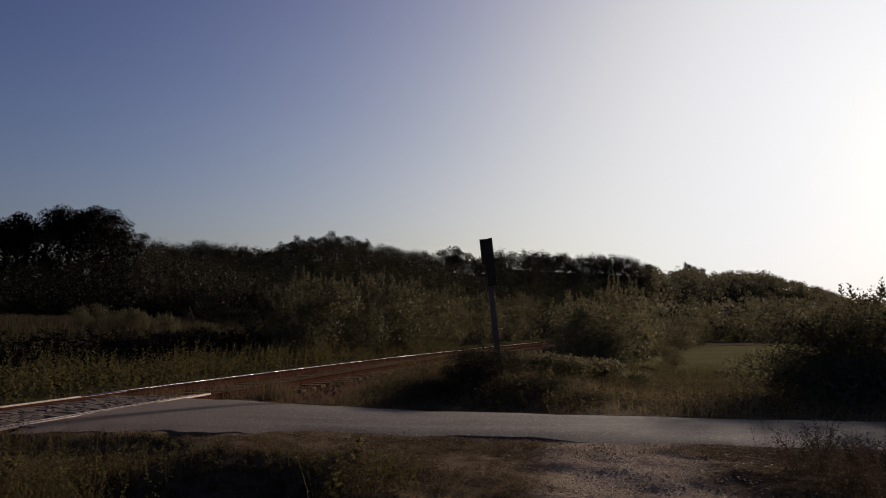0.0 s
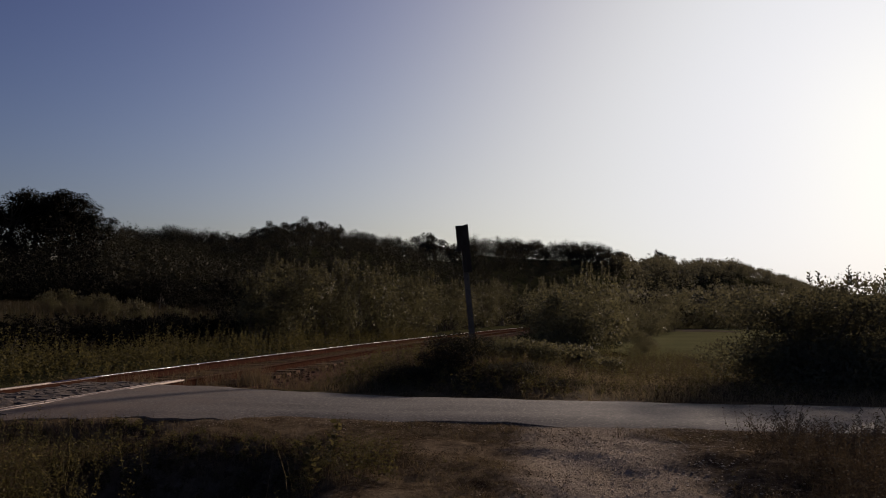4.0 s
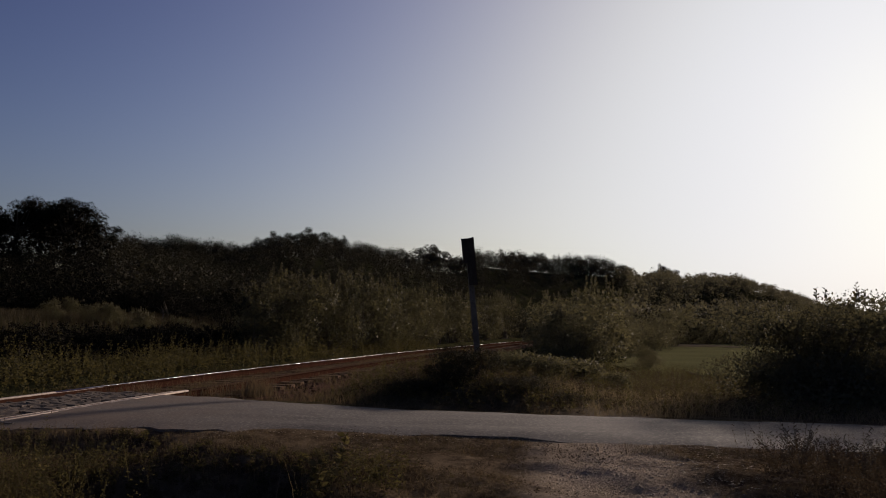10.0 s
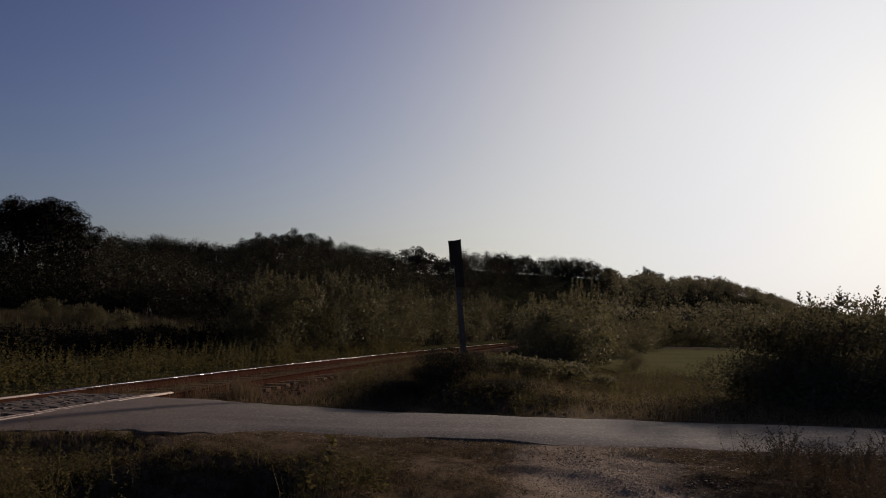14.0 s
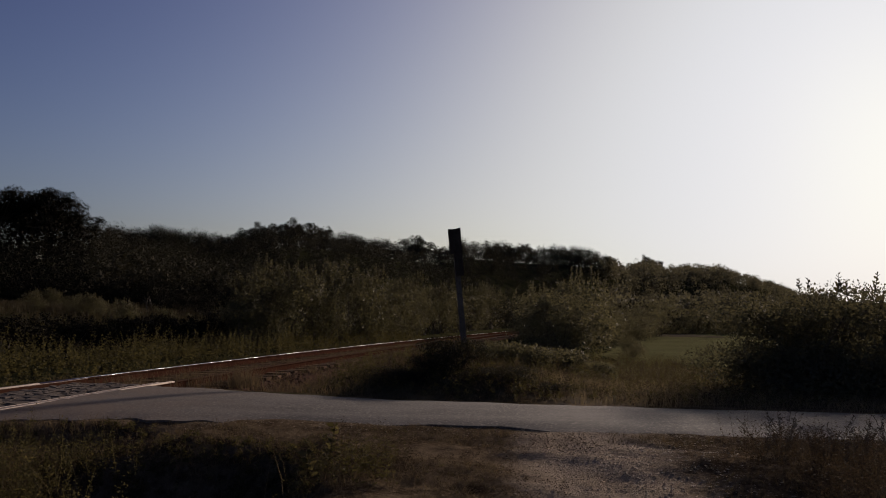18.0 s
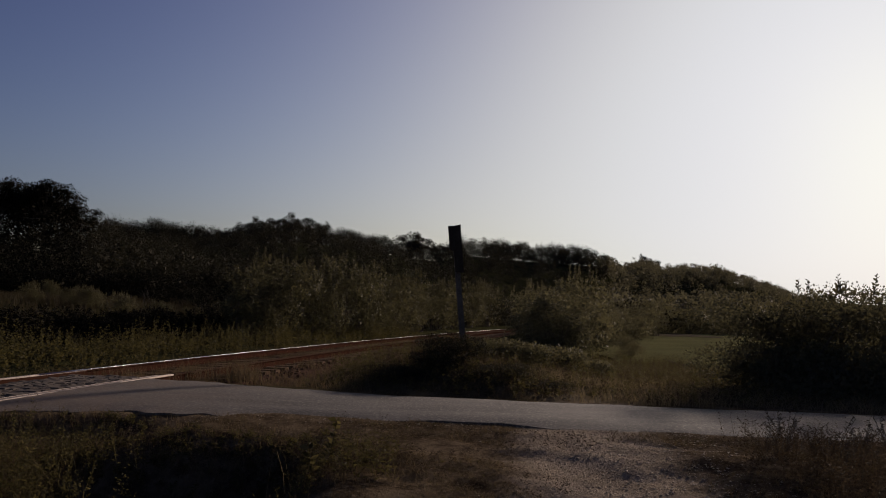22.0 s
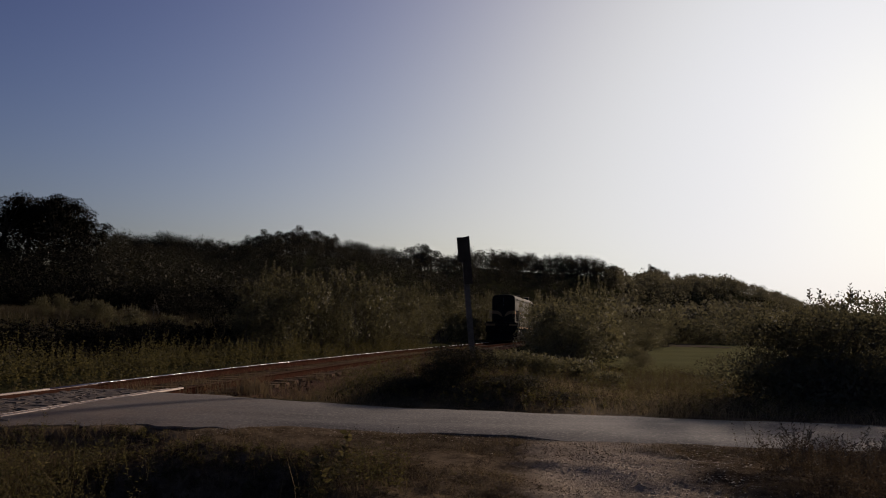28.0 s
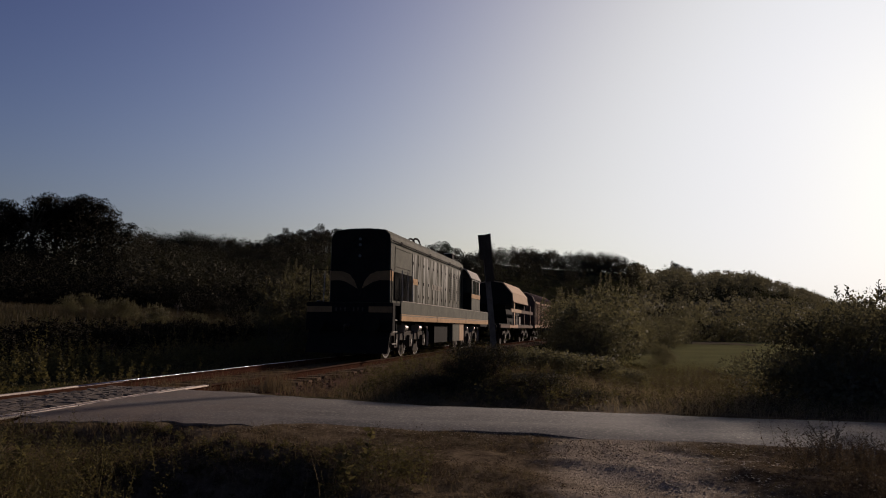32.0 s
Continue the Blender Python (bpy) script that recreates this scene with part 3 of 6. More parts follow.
def crossing():
    ob = thing("crossing_panel", "worn stone setts laid between the rails of the level crossing", "paving", kind="structure")
    bm = bmesh.new()
    ys = np.linspace(5.5, 11.65, 18)
    swept(bm, [(-0.6, -0.14), (0.6, -0.14), (0.6, -0.034), (-0.6, -0.034)], 0.0, ys)
    part("mortar_bed", bm, SOIL, ob)
    r = random.Random(3)
    meshes = []
    for k in range(6):
        bm = bmesh.new()
        vs = box(bm, -0.5, 0.5, -0.5, 0.5, -0.5, 0.5)
        for v in vs:
            v.co += Vector((r.uniform(-0.06, 0.06), r.uniform(-0.06, 0.06), r.uniform(-0.1, 0.1)))
        bevel(bm, 0.09)
        meshes.append(mesh_of(bm, SETT, "sett"))
    y = 6.2
    while y < 11.6:
        l = -0.52 + r.uniform(-0.05, 0.03)
        while l < 0.5:
            w = r.uniform(0.10, 0.19)
            s = new("sett", meshes[r.randrange(6)])
            p = track_at(y + r.uniform(-0.015, 0.015), l + w / 2, -0.066 + r.uniform(-0.012, 0.009))
            s.matrix_world = Matrix.LocRotScale(p, Euler((r.uniform(-0.04, 0.04), r.uniform(-0.04, 0.04), -0.15 + r.uniform(-0.12, 0.12))), (w * 0.93, 0.1 * r.uniform(0.86, 1.02), 0.09))
            s.parent = ob
            l += w
        y += 0.11
    return ob


# ================= plants =================


def lobes_of(h, r, count, rng):
    c = np.stack([rng.uniform(-1, 1, count) * r * 0.62, rng.uniform(-1, 1, count) * r * 0.62, rng.uniform(0.12, 0.8, count) * h], 1)
    s = np.stack([rng.uniform(0.34, 0.58, count) * r, rng.uniform(0.34, 0.58, count) * r, rng.uniform(0.16, 0.3, count) * h], 1)
    return c, s


def lobed_points(c, s, n, rng, inner=0.55):
    k = rng.integers(0, len(c), n)
    d = unit(rng.normal(size=(n, 3)))
    rad = rng.uniform(inner, 1.08, n) ** 0.6
    return c[k] + d * s[k] * rad[:, None], d


def bush_parts(h, r, n, leaf, mat, seed, shoots=14, lobes=11, reach=(0.07, 0.19), shoot_leaf=1.8, clumps=(70, 0.14)):
    """Meshes of a bush: stems, and a crown of small leaves in uneven lobes with upright shoots."""
    rng = np.random.default_rng(seed)
    c, s = lobes_of(h, r, lobes, rng)
    p, d = lobed_points(c, s, n, rng)
    keep = p[:, 2] > 0.02
    p, d = p[keep], d[keep]
    way = d * 0.7 + rng.normal(size=d.shape) * 0.6 + np.array([0, 0, 0.35])
    size = leaf * rng.uniform(0.6, 1.35, len(p))
    bm = bmesh.new()
    for k in range(lobes):
        b = Vector((rng.uniform(-0.2, 0.2) * r, rng.uniform(-0.2, 0.2) * r, -0.1))
        e = Vector(c[k])
        tube(bm, [b, b.lerp(e, 0.5) + Vector((rng.uniform(-0.1, 0.1), rng.uniform(-0.1, 0.1), 0.05)), e], [0.035, 0.022, 0.008], 5)
    sp, sw, ss = [], [], []
    high = np.argsort(c[:, 2] + s[:, 2])[int(lobes * 0.4):]      # shoots rise from the upper lobes
    for k in range(shoots):
        i = high[rng.integers(0, len(high))]
        b = Vector(c[i] + s[i] * np.array([rng.uniform(-0.6, 0.6), rng.uniform(-0.6, 0.6), 0.7]))
        ln = h * rng.uniform(*reach)
        e = b + Vector((rng.uniform(-0.25, 0.25) * ln, rng.uniform(-0.25, 0.25) * ln, ln))
        tube(bm, [b, e], [0.008, 0.003], 4)
        m = max(5, int(ln / (leaf * shoot_leaf) * 4.2))
        for q in range(m):
            f = q / m
            sp.append(np.array(b.lerp(e, f)))
            a = q * 2.4
            sw.append((math.cos(a), math.sin(a), 0.8))
            ss.append(leaf * shoot_leaf * (1 - 0.45 * f))
    p = np.concatenate([p, np.array(sp).reshape(-1, 3)])
    way = np.concatenate([way, np.array(sw).reshape(-1, 3)])
    size = np.concatenate([size, np.array(ss)])
    d = np.concatenate([d, unit(np.array(sw).reshape(-1, 3))])
    return mesh_of(bm, BARK, "branchwork"), leaves_mesh("crown", p, way, size, 0.33, mat, rng, out=d, mass=leaf_mass(c, s, rng, clumps[0], 0.84, clumps[1]))


def bush(name, label, meshes, x, y, turn=0.0, scale=(1, 1, 1), group="", sink=0.05):
    ob = thing(name, label, "bush", group=group)
    ob.matrix_world = Matrix.LocRotScale((x, y, float(ground_z(x, y)) - sink), Euler((0, 0, turn)), scale)
    for nm, me in zip(("branchwork", "crown"), meshes):
        o = tagged(new(nm, me), kind="stuff")
        o.parent = ob
    return ob


def tree_parts(h, r, n, leaf, mat, seed, trunk_share=0.35, flat=False):
    """Meshes of a tree: trunk with limbs, and a crown of leafy lobes; flat spreads the crown in layers above bare limbs."""
    rng = np.random.default_rng(seed)
    lobes = 24 if flat else 15
    ang, out = rng.uniform(0, math.tau, lobes), np.sqrt(rng.uniform(0.0, 1, lobes)) * r * 0.74
    lift = rng.uniform(trunk_share + 0.1, 0.9, lobes)
    if flat:
        lift = np.where(rng.uniform(size=lobes) < 0.72, rng.uniform(0.7, 0.93, lobes), rng.uniform(trunk_share + 0.06, 0.7, lobes)) - 0.16 * (out / r) ** 2
    c = np.stack([np.cos(ang) * out, np.sin(ang) * out, lift * h], 1)
    s = np.stack([rng.uniform(0.22, 0.38, lobes) * r, rng.uniform(0.22, 0.38, lobes) * r, rng.uniform(0.06, 0.1 if flat else 0.16, lobes) * h], 1)
    p, d = lobed_points(c, s, n, rng, 0.5)
    bm = bmesh.new()
    top = Vector((rng.uniform(-0.2, 0.2), rng.uniform(-0.2, 0.2), h * 0.8))
    tube(bm, [(0, 0, -0.5), (0.05, 0.03, h * trunk_share), top], [h * 0.026, h * 0.019, h * 0.007], 7)
    for k in range(lobes):
        b = Vector((0, 0, h * rng.uniform(trunk_share * 0.8, 0.62)))
        e = Vector(c[k])
        tube(bm, [b, b.lerp(e, 0.5) + Vector((0, 0, -0.2)), e], [h * 0.011, h * 0.007, h * 0.003], 5)
    return mesh_of(bm, BARK, "trunk"), leaves_mesh("crown", p, d * 0.6 + rng.normal(size=d.shape), leaf * rng.uniform(0.6, 1.4, n), 0.42, mat, rng, out=d, mass=leaf_mass(c, s, rng, 40, 0.62, 0.26))


def tree(label, meshes, x, y, turn, scale, group):
    ob = thing("tree", label, "tree", group=group)
    ob.matrix_world = Matrix.LocRotScale((x, y, float(ground_z(x, y)) - 0.3), Euler((0, 0, turn)), scale)
    for nm, me in zip(("trunk", "crown"), meshes):
        o = new(nm, me)
        o.parent = ob
    return ob


def forest(name, label, seed, count, a0, a1, t0, t1, h0, h1, per, leaf, mat, ridge=False, lobes=4):
    """Woods on the slopes: uneven leafy crowns between the hill's foot (t = 0) and its ridge (t = 1)."""
    rng = np.random.default_rng(seed)
    a = rng.uniform(a0, a1, count)
    t = rng.uniform(t0, t1, count)
    d = np.interp(a, RIDGE_A, RIDGE_D)
    y = 45 + (d - 45) * t
    x = a * y
    keep = np.abs(lateral_of(x, y)) > 4.5
    x, y = x[keep], y[keep]
    z = ground_z(x, y)
    h = rng.uniform(h0, h1, len(x)) * (0.85 + 0.25 * np.sin(x * 0.11 + y * 0.07))
    if ridge:
        h = np.interp(x / y, RIDGE_A, TREE_H) * rng.uniform(0.7, 1.05, len(x))
    P, W, D, M = [], [], [], []
    for k in range(lobes):
        up = 0.06 + 0.74 * (k + rng.uniform(0, 1, len(x))) / lobes
        c = np.stack([x + rng.normal(size=len(x)) * h * 0.17, y + rng.normal(size=len(x)) * h * 0.17, z + h * up], 1)
        m = per // lobes
        dd = unit(rng.normal(size=(len(x), m, 3)))
        size = h[:, None] * np.array([0.24, 0.24, 0.2]) * rng.uniform(0.75, 1.2, (len(x), 1)) * (1.15 - 0.35 * up[:, None])
        P.append((c[:, None] + dd * size[:, None] * rng.uniform(0.6, 1.14, (len(x), m, 1))).reshape(-1, 3))
        D.append(dd.reshape(-1, 3))
        W.append((dd + rng.normal(size=dd.shape) * 0.7).reshape(-1, 3))
        M.append(leaf_mass(c, size, rng, 13, 0.72, 0.28))
    P, W, D = np.concatenate(P), np.concatenate(W), np.concatenate(D)
    M = [np.concatenate(q) for q in zip(*M)]
    ob = new(name, leaves_mesh(name, P, W, leaf * rng.uniform(0.6, 1.4, len(P)), 0.45, mat, rng, M, D))
    return tagged(ob, label, "woods", kind="stuff")


def grass(name, label, xy, height, mat, seed, width=0.004, lean=0.35, per=5, spread=0.05):
    """Tufts of blades rooted in the ground at each point."""
    rng = np.random.default_rng(seed)
    n = len(xy)
    k = np.repeat(np.arange(n), per)
    p = xy[k] + rng.normal(size=(n * per, 2)) * spread
    root = np.stack([p[:, 0], p[:, 1], ground_z(p[:, 0], p[:, 1]) - 0.01], 1)
    h = np.broadcast_to(height, n)[k] * rng.uniform(0.45, 1.15, n * per)
    ob = new(name, blades_mesh(name, root, h, rng.uniform(0.05, lean * 2, n * per), width, mat, rng))
    return tagged(ob, label, "grass", kind="stuff")


def region(n, x0, x1, y0, y1, seed, test=None):
    rng = np.random.default_rng(seed)
    p = np.stack([rng.uniform(x0, x1, n), rng.uniform(y0, y1, n)], 1)
    return p[test(p[:, 0], p[:, 1])] if test else p


def weeds(name, label, xy, height, leaf, per, mat, seed, width=0.25, stem=0.004):
    """Leafy weeds: upright stalks with small leaves all along."""
    rng = np.random.default_rng(seed)
    n = len(xy)
    z = ground_z(xy[:, 0], xy[:, 1])
    hh = np.broadcast_to(height, n) * rng.uniform(0.55, 1.2, n)
    top = np.stack([rng.normal(size=n) * 0.18 * hh, rng.normal(size=n) * 0.18 * hh, hh], 1)
    k = np.repeat(np.arange(n), per)
    f = rng.uniform(0.08, 1.0, n * per)
    base = np.stack([xy[k, 0], xy[k, 1], z[k]], 1) + top[k] * f[:, None] + rng.normal(size=(n * per, 3)) * 0.012
    a = rng.uniform(0, math.tau, n * per)
    way = np.stack([np.cos(a), np.sin(a), rng.uniform(-0.1, 1.0, n * per)], 1)
    stems = np.stack([xy[:, 0], xy[:, 1], z - 0.02], 1), top, np.linalg.norm(top, axis=1) + 0.02
    me = leaves_mesh(name, base, way, leaf * (1.3 - 0.7 * f) * rng.uniform(0.7, 1.3, n * per), width, mat, rng, stems, None, stem)
    return tagged(new(name, me), label, "weeds", kind="stuff")


def off_road(x, y):
    return (y > np.interp(x, ROAD_X, ROAD_FAR) + 0.1) | (y < np.interp(x, ROAD_X, ROAD_NEAR) - 0.1)


# --- hedges along the line ---
WILLOWS = [bush_parts(3.4, 1.7, 5400, 0.066, LEAF_WILLOW, 20 + k, 60, 13, (0.08, 0.2), 1.9) for k in range(3)]
DARK_SCRUB = [bush_parts(2.4, 1.8, 2200, 0.085, LEAF_SILHOUETTE, 60 + k, 30, 10) for k in range(3)]
THICKETS = [bush_parts(2.6, 1.8, 5000, 0.062, LEAF_HEDGE, 40 + k, 44, 14, (0.08, 0.22)) for k in range(3)]

FAR_THICKETS = [bush_parts(2.6, 1.8, 2400, 0.105, LEAF_HEDGE, 50 + k, 12, 11, clumps=(60, 0.18)) for k in range(2)]


def hedges():
    r = random.Random(8)
    g = "bushes along the far side of the line"
    for y, lat, s in ((29, -5.4, 0.9), (31, -4.8, 1.0), (33, -4.4, 1.1), (36, -4.0, 1.28), (39, -3.9, 1.15), (43, -3.9, 1.1), (47, -3.9, 1.15), (52, -4.0, 1.2), (58, -4.1, 1.25), (65, -4.2, 1.35), (73, -4.3, 1.4), (82, -4.5, 1.5), (34, -7.6, 1.15), (38, -7.2, 1.2)):
        x = float(track_x(y)) + lat
        bush("willow_bush", "tall grey-green willow bush beside the railway", WILLOWS[r.randrange(3)], x, y, r.uniform(0, 6), (s * r.uniform(0.85, 1.1), s, s * r.uniform(0.74, 1.12)), g)
    g = "bushes on this side of the line"
    for x, y, s in ((4.95, 27.7, 0.75), (5.3, 29.6, 1.15), (6.2, 30.8, 1.15), (6.0, 33.5, 1.25), (5.6, 36.5, 1.1), (7.4, 37.5, 1.1), (6.3, 40, 1.15), (7.3, 43, 1.15), (8.0, 46, 1.1), (9.0, 50, 1.2), (10.4, 54, 1.25), (11.6, 58, 1.3), (13.4, 63, 1.4), (15.6, 68, 1.3), (18.0, 74, 1.4), (16.4, 79, 1.5), (20.5, 80, 1.3), (9.4, 33.5, 0.4), (10.3, 36.5, 0.35), (8.6, 31.0, 0.3), (13.0, 52, 0.7), (15.8, 60, 0.8), (10.6, 44, 0.8), (13.4, 49, 0.95), (16.2, 56, 1.1), (19.0, 64, 1.3), (22.0, 70, 1.3)):
        bush("thicket", "dense dark green thicket beside the railway", THICKETS[r.randrange(3)], x, y, r.uniform(0, 6), (s, s, s * r.uniform(0.9, 1.1)), g)
    g = "bushes along the meadow's end"
    for k in range(34):
        x = 18 + k * 2.0 + r.uniform(-1, 1)
        y = 86 + r.uniform(-4, 10) - k * 0.4
        s = r.uniform(1.1, 1.8)
        bush("thicket", "green thicket at the end of the meadow", FAR_THICKETS[r.randrange(2)], x, y, r.uniform(0, 6), (s * 1.2, s, s), g)
    g = "scrub on the rising ground beyond the line"
    for k in range(46):
        y = r.uniform(49, 62)
        x = y * r.uniform(-0.82, -0.2)
        s = r.uniform(0.4, 0.95)
        bush("thicket", "low dark scrub bush in rough grass", DARK_SCRUB[r.randrange(3)], x, y, r.uniform(0, 6), (s * 1.3, s * 1.2, s), g)
    g = "low scrub behind the weed belt"
    for k in range(34):
        y = 15 + k * 0.75 + r.uniform(-0.5, 0.5)
        x = float(track_x(y)) - r.uniform(8.6, 12.0)
        s = r.uniform(0.5, 0.68)
        bush("thicket", "low dark scrub bush behind the weeds", DARK_SCRUB[r.randrange(3)], x, y, r.uniform(0, 6), (s * 1.4, s * 1.3, s), g)
    g = "pale shrubs on the dry grass bank"
    for k in range(13):
        y = r.uniform(34, 44)
        x = y * r.uniform(-0.55, -0.27)
        s = r.uniform(0.28, 0.5)
        bush("willow_bush", "small grey-green shrub on the dry grass bank", WILLOWS[r.randrange(3)], x, y, r.uniform(0, 6), (s * 1.2, s * 1.1, s), g)


hedges()
BIG = bush_parts(2.0, 2.1, 46000, 0.044, LEAF_BIG, 71, 34, 34, (0.06, 0.17), 2.2, (700, 0.065))
BRAMBLE = bush_parts(0.75, 1.0, 11000, 0.03, LEAF_VEILED, 77, 12, 14, clumps=(150, 0.07))
BRIAR = bush_parts(0.7, 1.0, 7000, 0.05, LEAF_HEDGE, 79, 18, 12)
# Dark bushes added on the bank above the road to give its shade.
for x, y, turn, sc in ((0.3, 12.4, 0.3, (0.8, 0.75, 0.72)), (-0.5, 12.0, 2.3, (0.85, 0.6, 0.32)), (1.1, 11.8, 4.0, (0.85, 0.6, 0.4)), (1.75, 11.5, 1.1, (0.6, 0.5, 0.22))):
    bush("bramble", "low dark bramble added for the bank's shade", BRAMBLE, x, y, turn, sc, "brambles on the mound")
bush("bramble", "leafy bramble beside the leaning post", BRIAR, 1.7, 14.8, 1.3, (0.7, 0.8, 0.75), "brambles on the mound")
bush("bramble", "leafy bramble beside the leaning post", BRIAR, 2.7, 16.0, 4.3, (0.9, 0.8, 1.0), "brambles on the mound")
bush("bramble", "leafy bramble beside the leaning post", BRIAR, 3.6, 17.5, 3.0, (0.9, 0.8, 0.95), "brambles on the mound")
bush("roadside_bush", "large leafy bush with upright sprigs beside the road", BIG, 6.9, 12.6, 0.4, (1, 1, 1))
bush("roadside_bush", "large leafy bush with upright sprigs beside the road", BIG, 9.7, 12.9, 2.4, (1.1, 1, 0.68))

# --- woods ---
forest("slope_scrub", "dark scrub and young trees low on the hillside", 11, 480, -0.47, 0.25, 0.08, 0.42, 2.8, 5.0, 300, 0.105, LEAF_VEILED, lobes=4)
forest("slope_woods", "dark young trees high on the hillside", 21, 760, -0.47, 0.25, 0.4, 0.95, 3.0, 5.4, 150, 0.17, LEAF_VEILED, lobes=3)
forest("valley_scrub", "scrub at the foot of the far hill", 17, 400, 0.05, 0.32, 0.05, 0.9, 3.0, 5.0, 210, 0.16, LEAF_VEILED, lobes=3)
forest("hillfoot_scrub", "dark scrub below the tall trees", 15, 560, -0.9, -0.46, 0.05, 0.9, 2.2, 4.0, 200, 0.1, LEAF_SILHOUETTE, lobes=3)
forest("copse_scrub", "dark undergrowth between the tall trunks", 19, 240, -0.9, -0.468, 0.84, 1.02, 4.8, 7.6, 260, 0.14, LEAF_SILHOUETTE, lobes=3)
forest("ridge_woods", "dense dark woods along the ridge", 12, 520, -0.45, 0.26, 0.93, 1.03, 5.5, 8.0, 230, 0.25, LEAF_VEILED, True)
forest("far_woods", "woods on the far hill, haze put in their colour", 13, 1300, 0.24, 0.56, 0.25, 1.02, 6.5, 9.0, 100, 0.58, LEAF_HAZED, True, lobes=3)
TREES = [tree_parts(13, 5.0, 7600, 0.2, LEAF_SILHOUETTE, 90 + k, 0.42, True) for k in range(3)]
ROUND = [tree_parts(7.5, 3.6, 3400, 0.22, LEAF_VEILED, 95 + k, 0.2) for k in range(2)]


def trees():
    r = random.Random(4)
    g = "tall trees at the hill's edge"
    for a, y, s in ((-0.80, 108, 0.95), (-0.74, 112, 1.0), (-0.69, 110, 1.02), (-0.64, 112, 1.0), (-0.60, 108, 1.05), (-0.565, 112, 1.1), (-0.53, 109, 1.06), (-0.505, 113, 0.95), (-0.485, 116, 0.8), (-0.66, 118, 1.0), (-0.55, 118, 1.0)):
        tree("tall dark broadleaf tree with bare lower trunk", TREES[r.randrange(3)], a * y, y, r.uniform(0, 6), (s, s, s * 0.82), g)
    g = "single trees on the ridge"
    for a, y, s in ((-0.255, 200, 0.95), (-0.24, 201, 1.1), (-0.22, 200, 1.05), (-0.195, 200, 1.15), (-0.18, 201, 1.1), (-0.15, 200, 1.0), (-0.022, 196, 1.05), (-0.012, 198, 0.95), (0.285, 352, 0.95), (0.30, 356, 1.15), (0.315, 360, 1.05)):
        tree("round-crowned tree against the sky on the ridge", ROUND[r.randrange(2)], a * y, y, r.uniform(0, 6), (s, s, s), g)


trees()

# ================= leaning post =================


def post():
    ob = thing("leaning_post", "leaning weathered wooden post with a sign seen from behind", "sign post")
    base, top = Vector((0.73, 15.5, 0.2)), Vector((0.47, 15.5, 2.98))
    d = (top - base).normalized()
    bm = bmesh.new()
    for a, b, w0, w1 in ((0.0, 0.62, 0.066, 0.058), (0.60, 0.97, 0.058, 0.05)):
        p, q = base.lerp(top, a), base.lerp(top, b)
        lo = [bm.verts.new(p + Vector((x, y, 0)) * w0) for x, y in ((-1, -0.8), (1, -0.8), (1, 0.8), (-1, 0.8))]
        hi = [bm.verts.new(q + Vector((x, y, 0)) * w1) for x, y in ((-1, -0.8), (1, -0.8), (1, 0.8), (-1, 0.8))]
        for k in range(4):
            bm.faces.new((lo[k], lo[(k + 1) % 4], hi[(k + 1) % 4], hi[k]))
        bm.faces.new(lo[::-1])
        bm.faces.new(hi)
    bevel(bm, 0.012)
    part("shaft", bm, OLD_WOOD, ob)
    for nm, z0, z1, w, dx in (("sign_board", 2.46, 3.0, 0.135, 0.0), ("lower_board", 2.0, 2.47, 0.09, 0.04)):
        c0 = base + d * ((z0 - base.z) / d.z) + Vector((dx, -0.1, 0))
        c1 = base + d * ((z1 - base.z) / d.z) + Vector((dx, -0.1, 0))
        bm = bmesh.new()
        o = [(-w, 0.05), (0.0, 0.0), (w, 0.02), (w, 0.06), (0.0, 0.04), (-w, 0.09)]
        lo = [bm.verts.new(c0 + Vector((x, y, 0))) for x, y in o]
        hi = [bm.verts.new(c1 + Vector((x, y, 0.035 * (abs(x) / w if x > -w else 0.0)))) for x, y in o]
        n = len(o)
        for k in range(n):
            bm.faces.new((lo[k], lo[(k + 1) % n], hi[(k + 1) % n], hi[k]))
        bm.faces.new(lo[::-1])
        bm.faces.new(hi)
        part(nm, bm, SIGN_METAL, ob, "dark weathered folded board")


post()

# ================= train =================


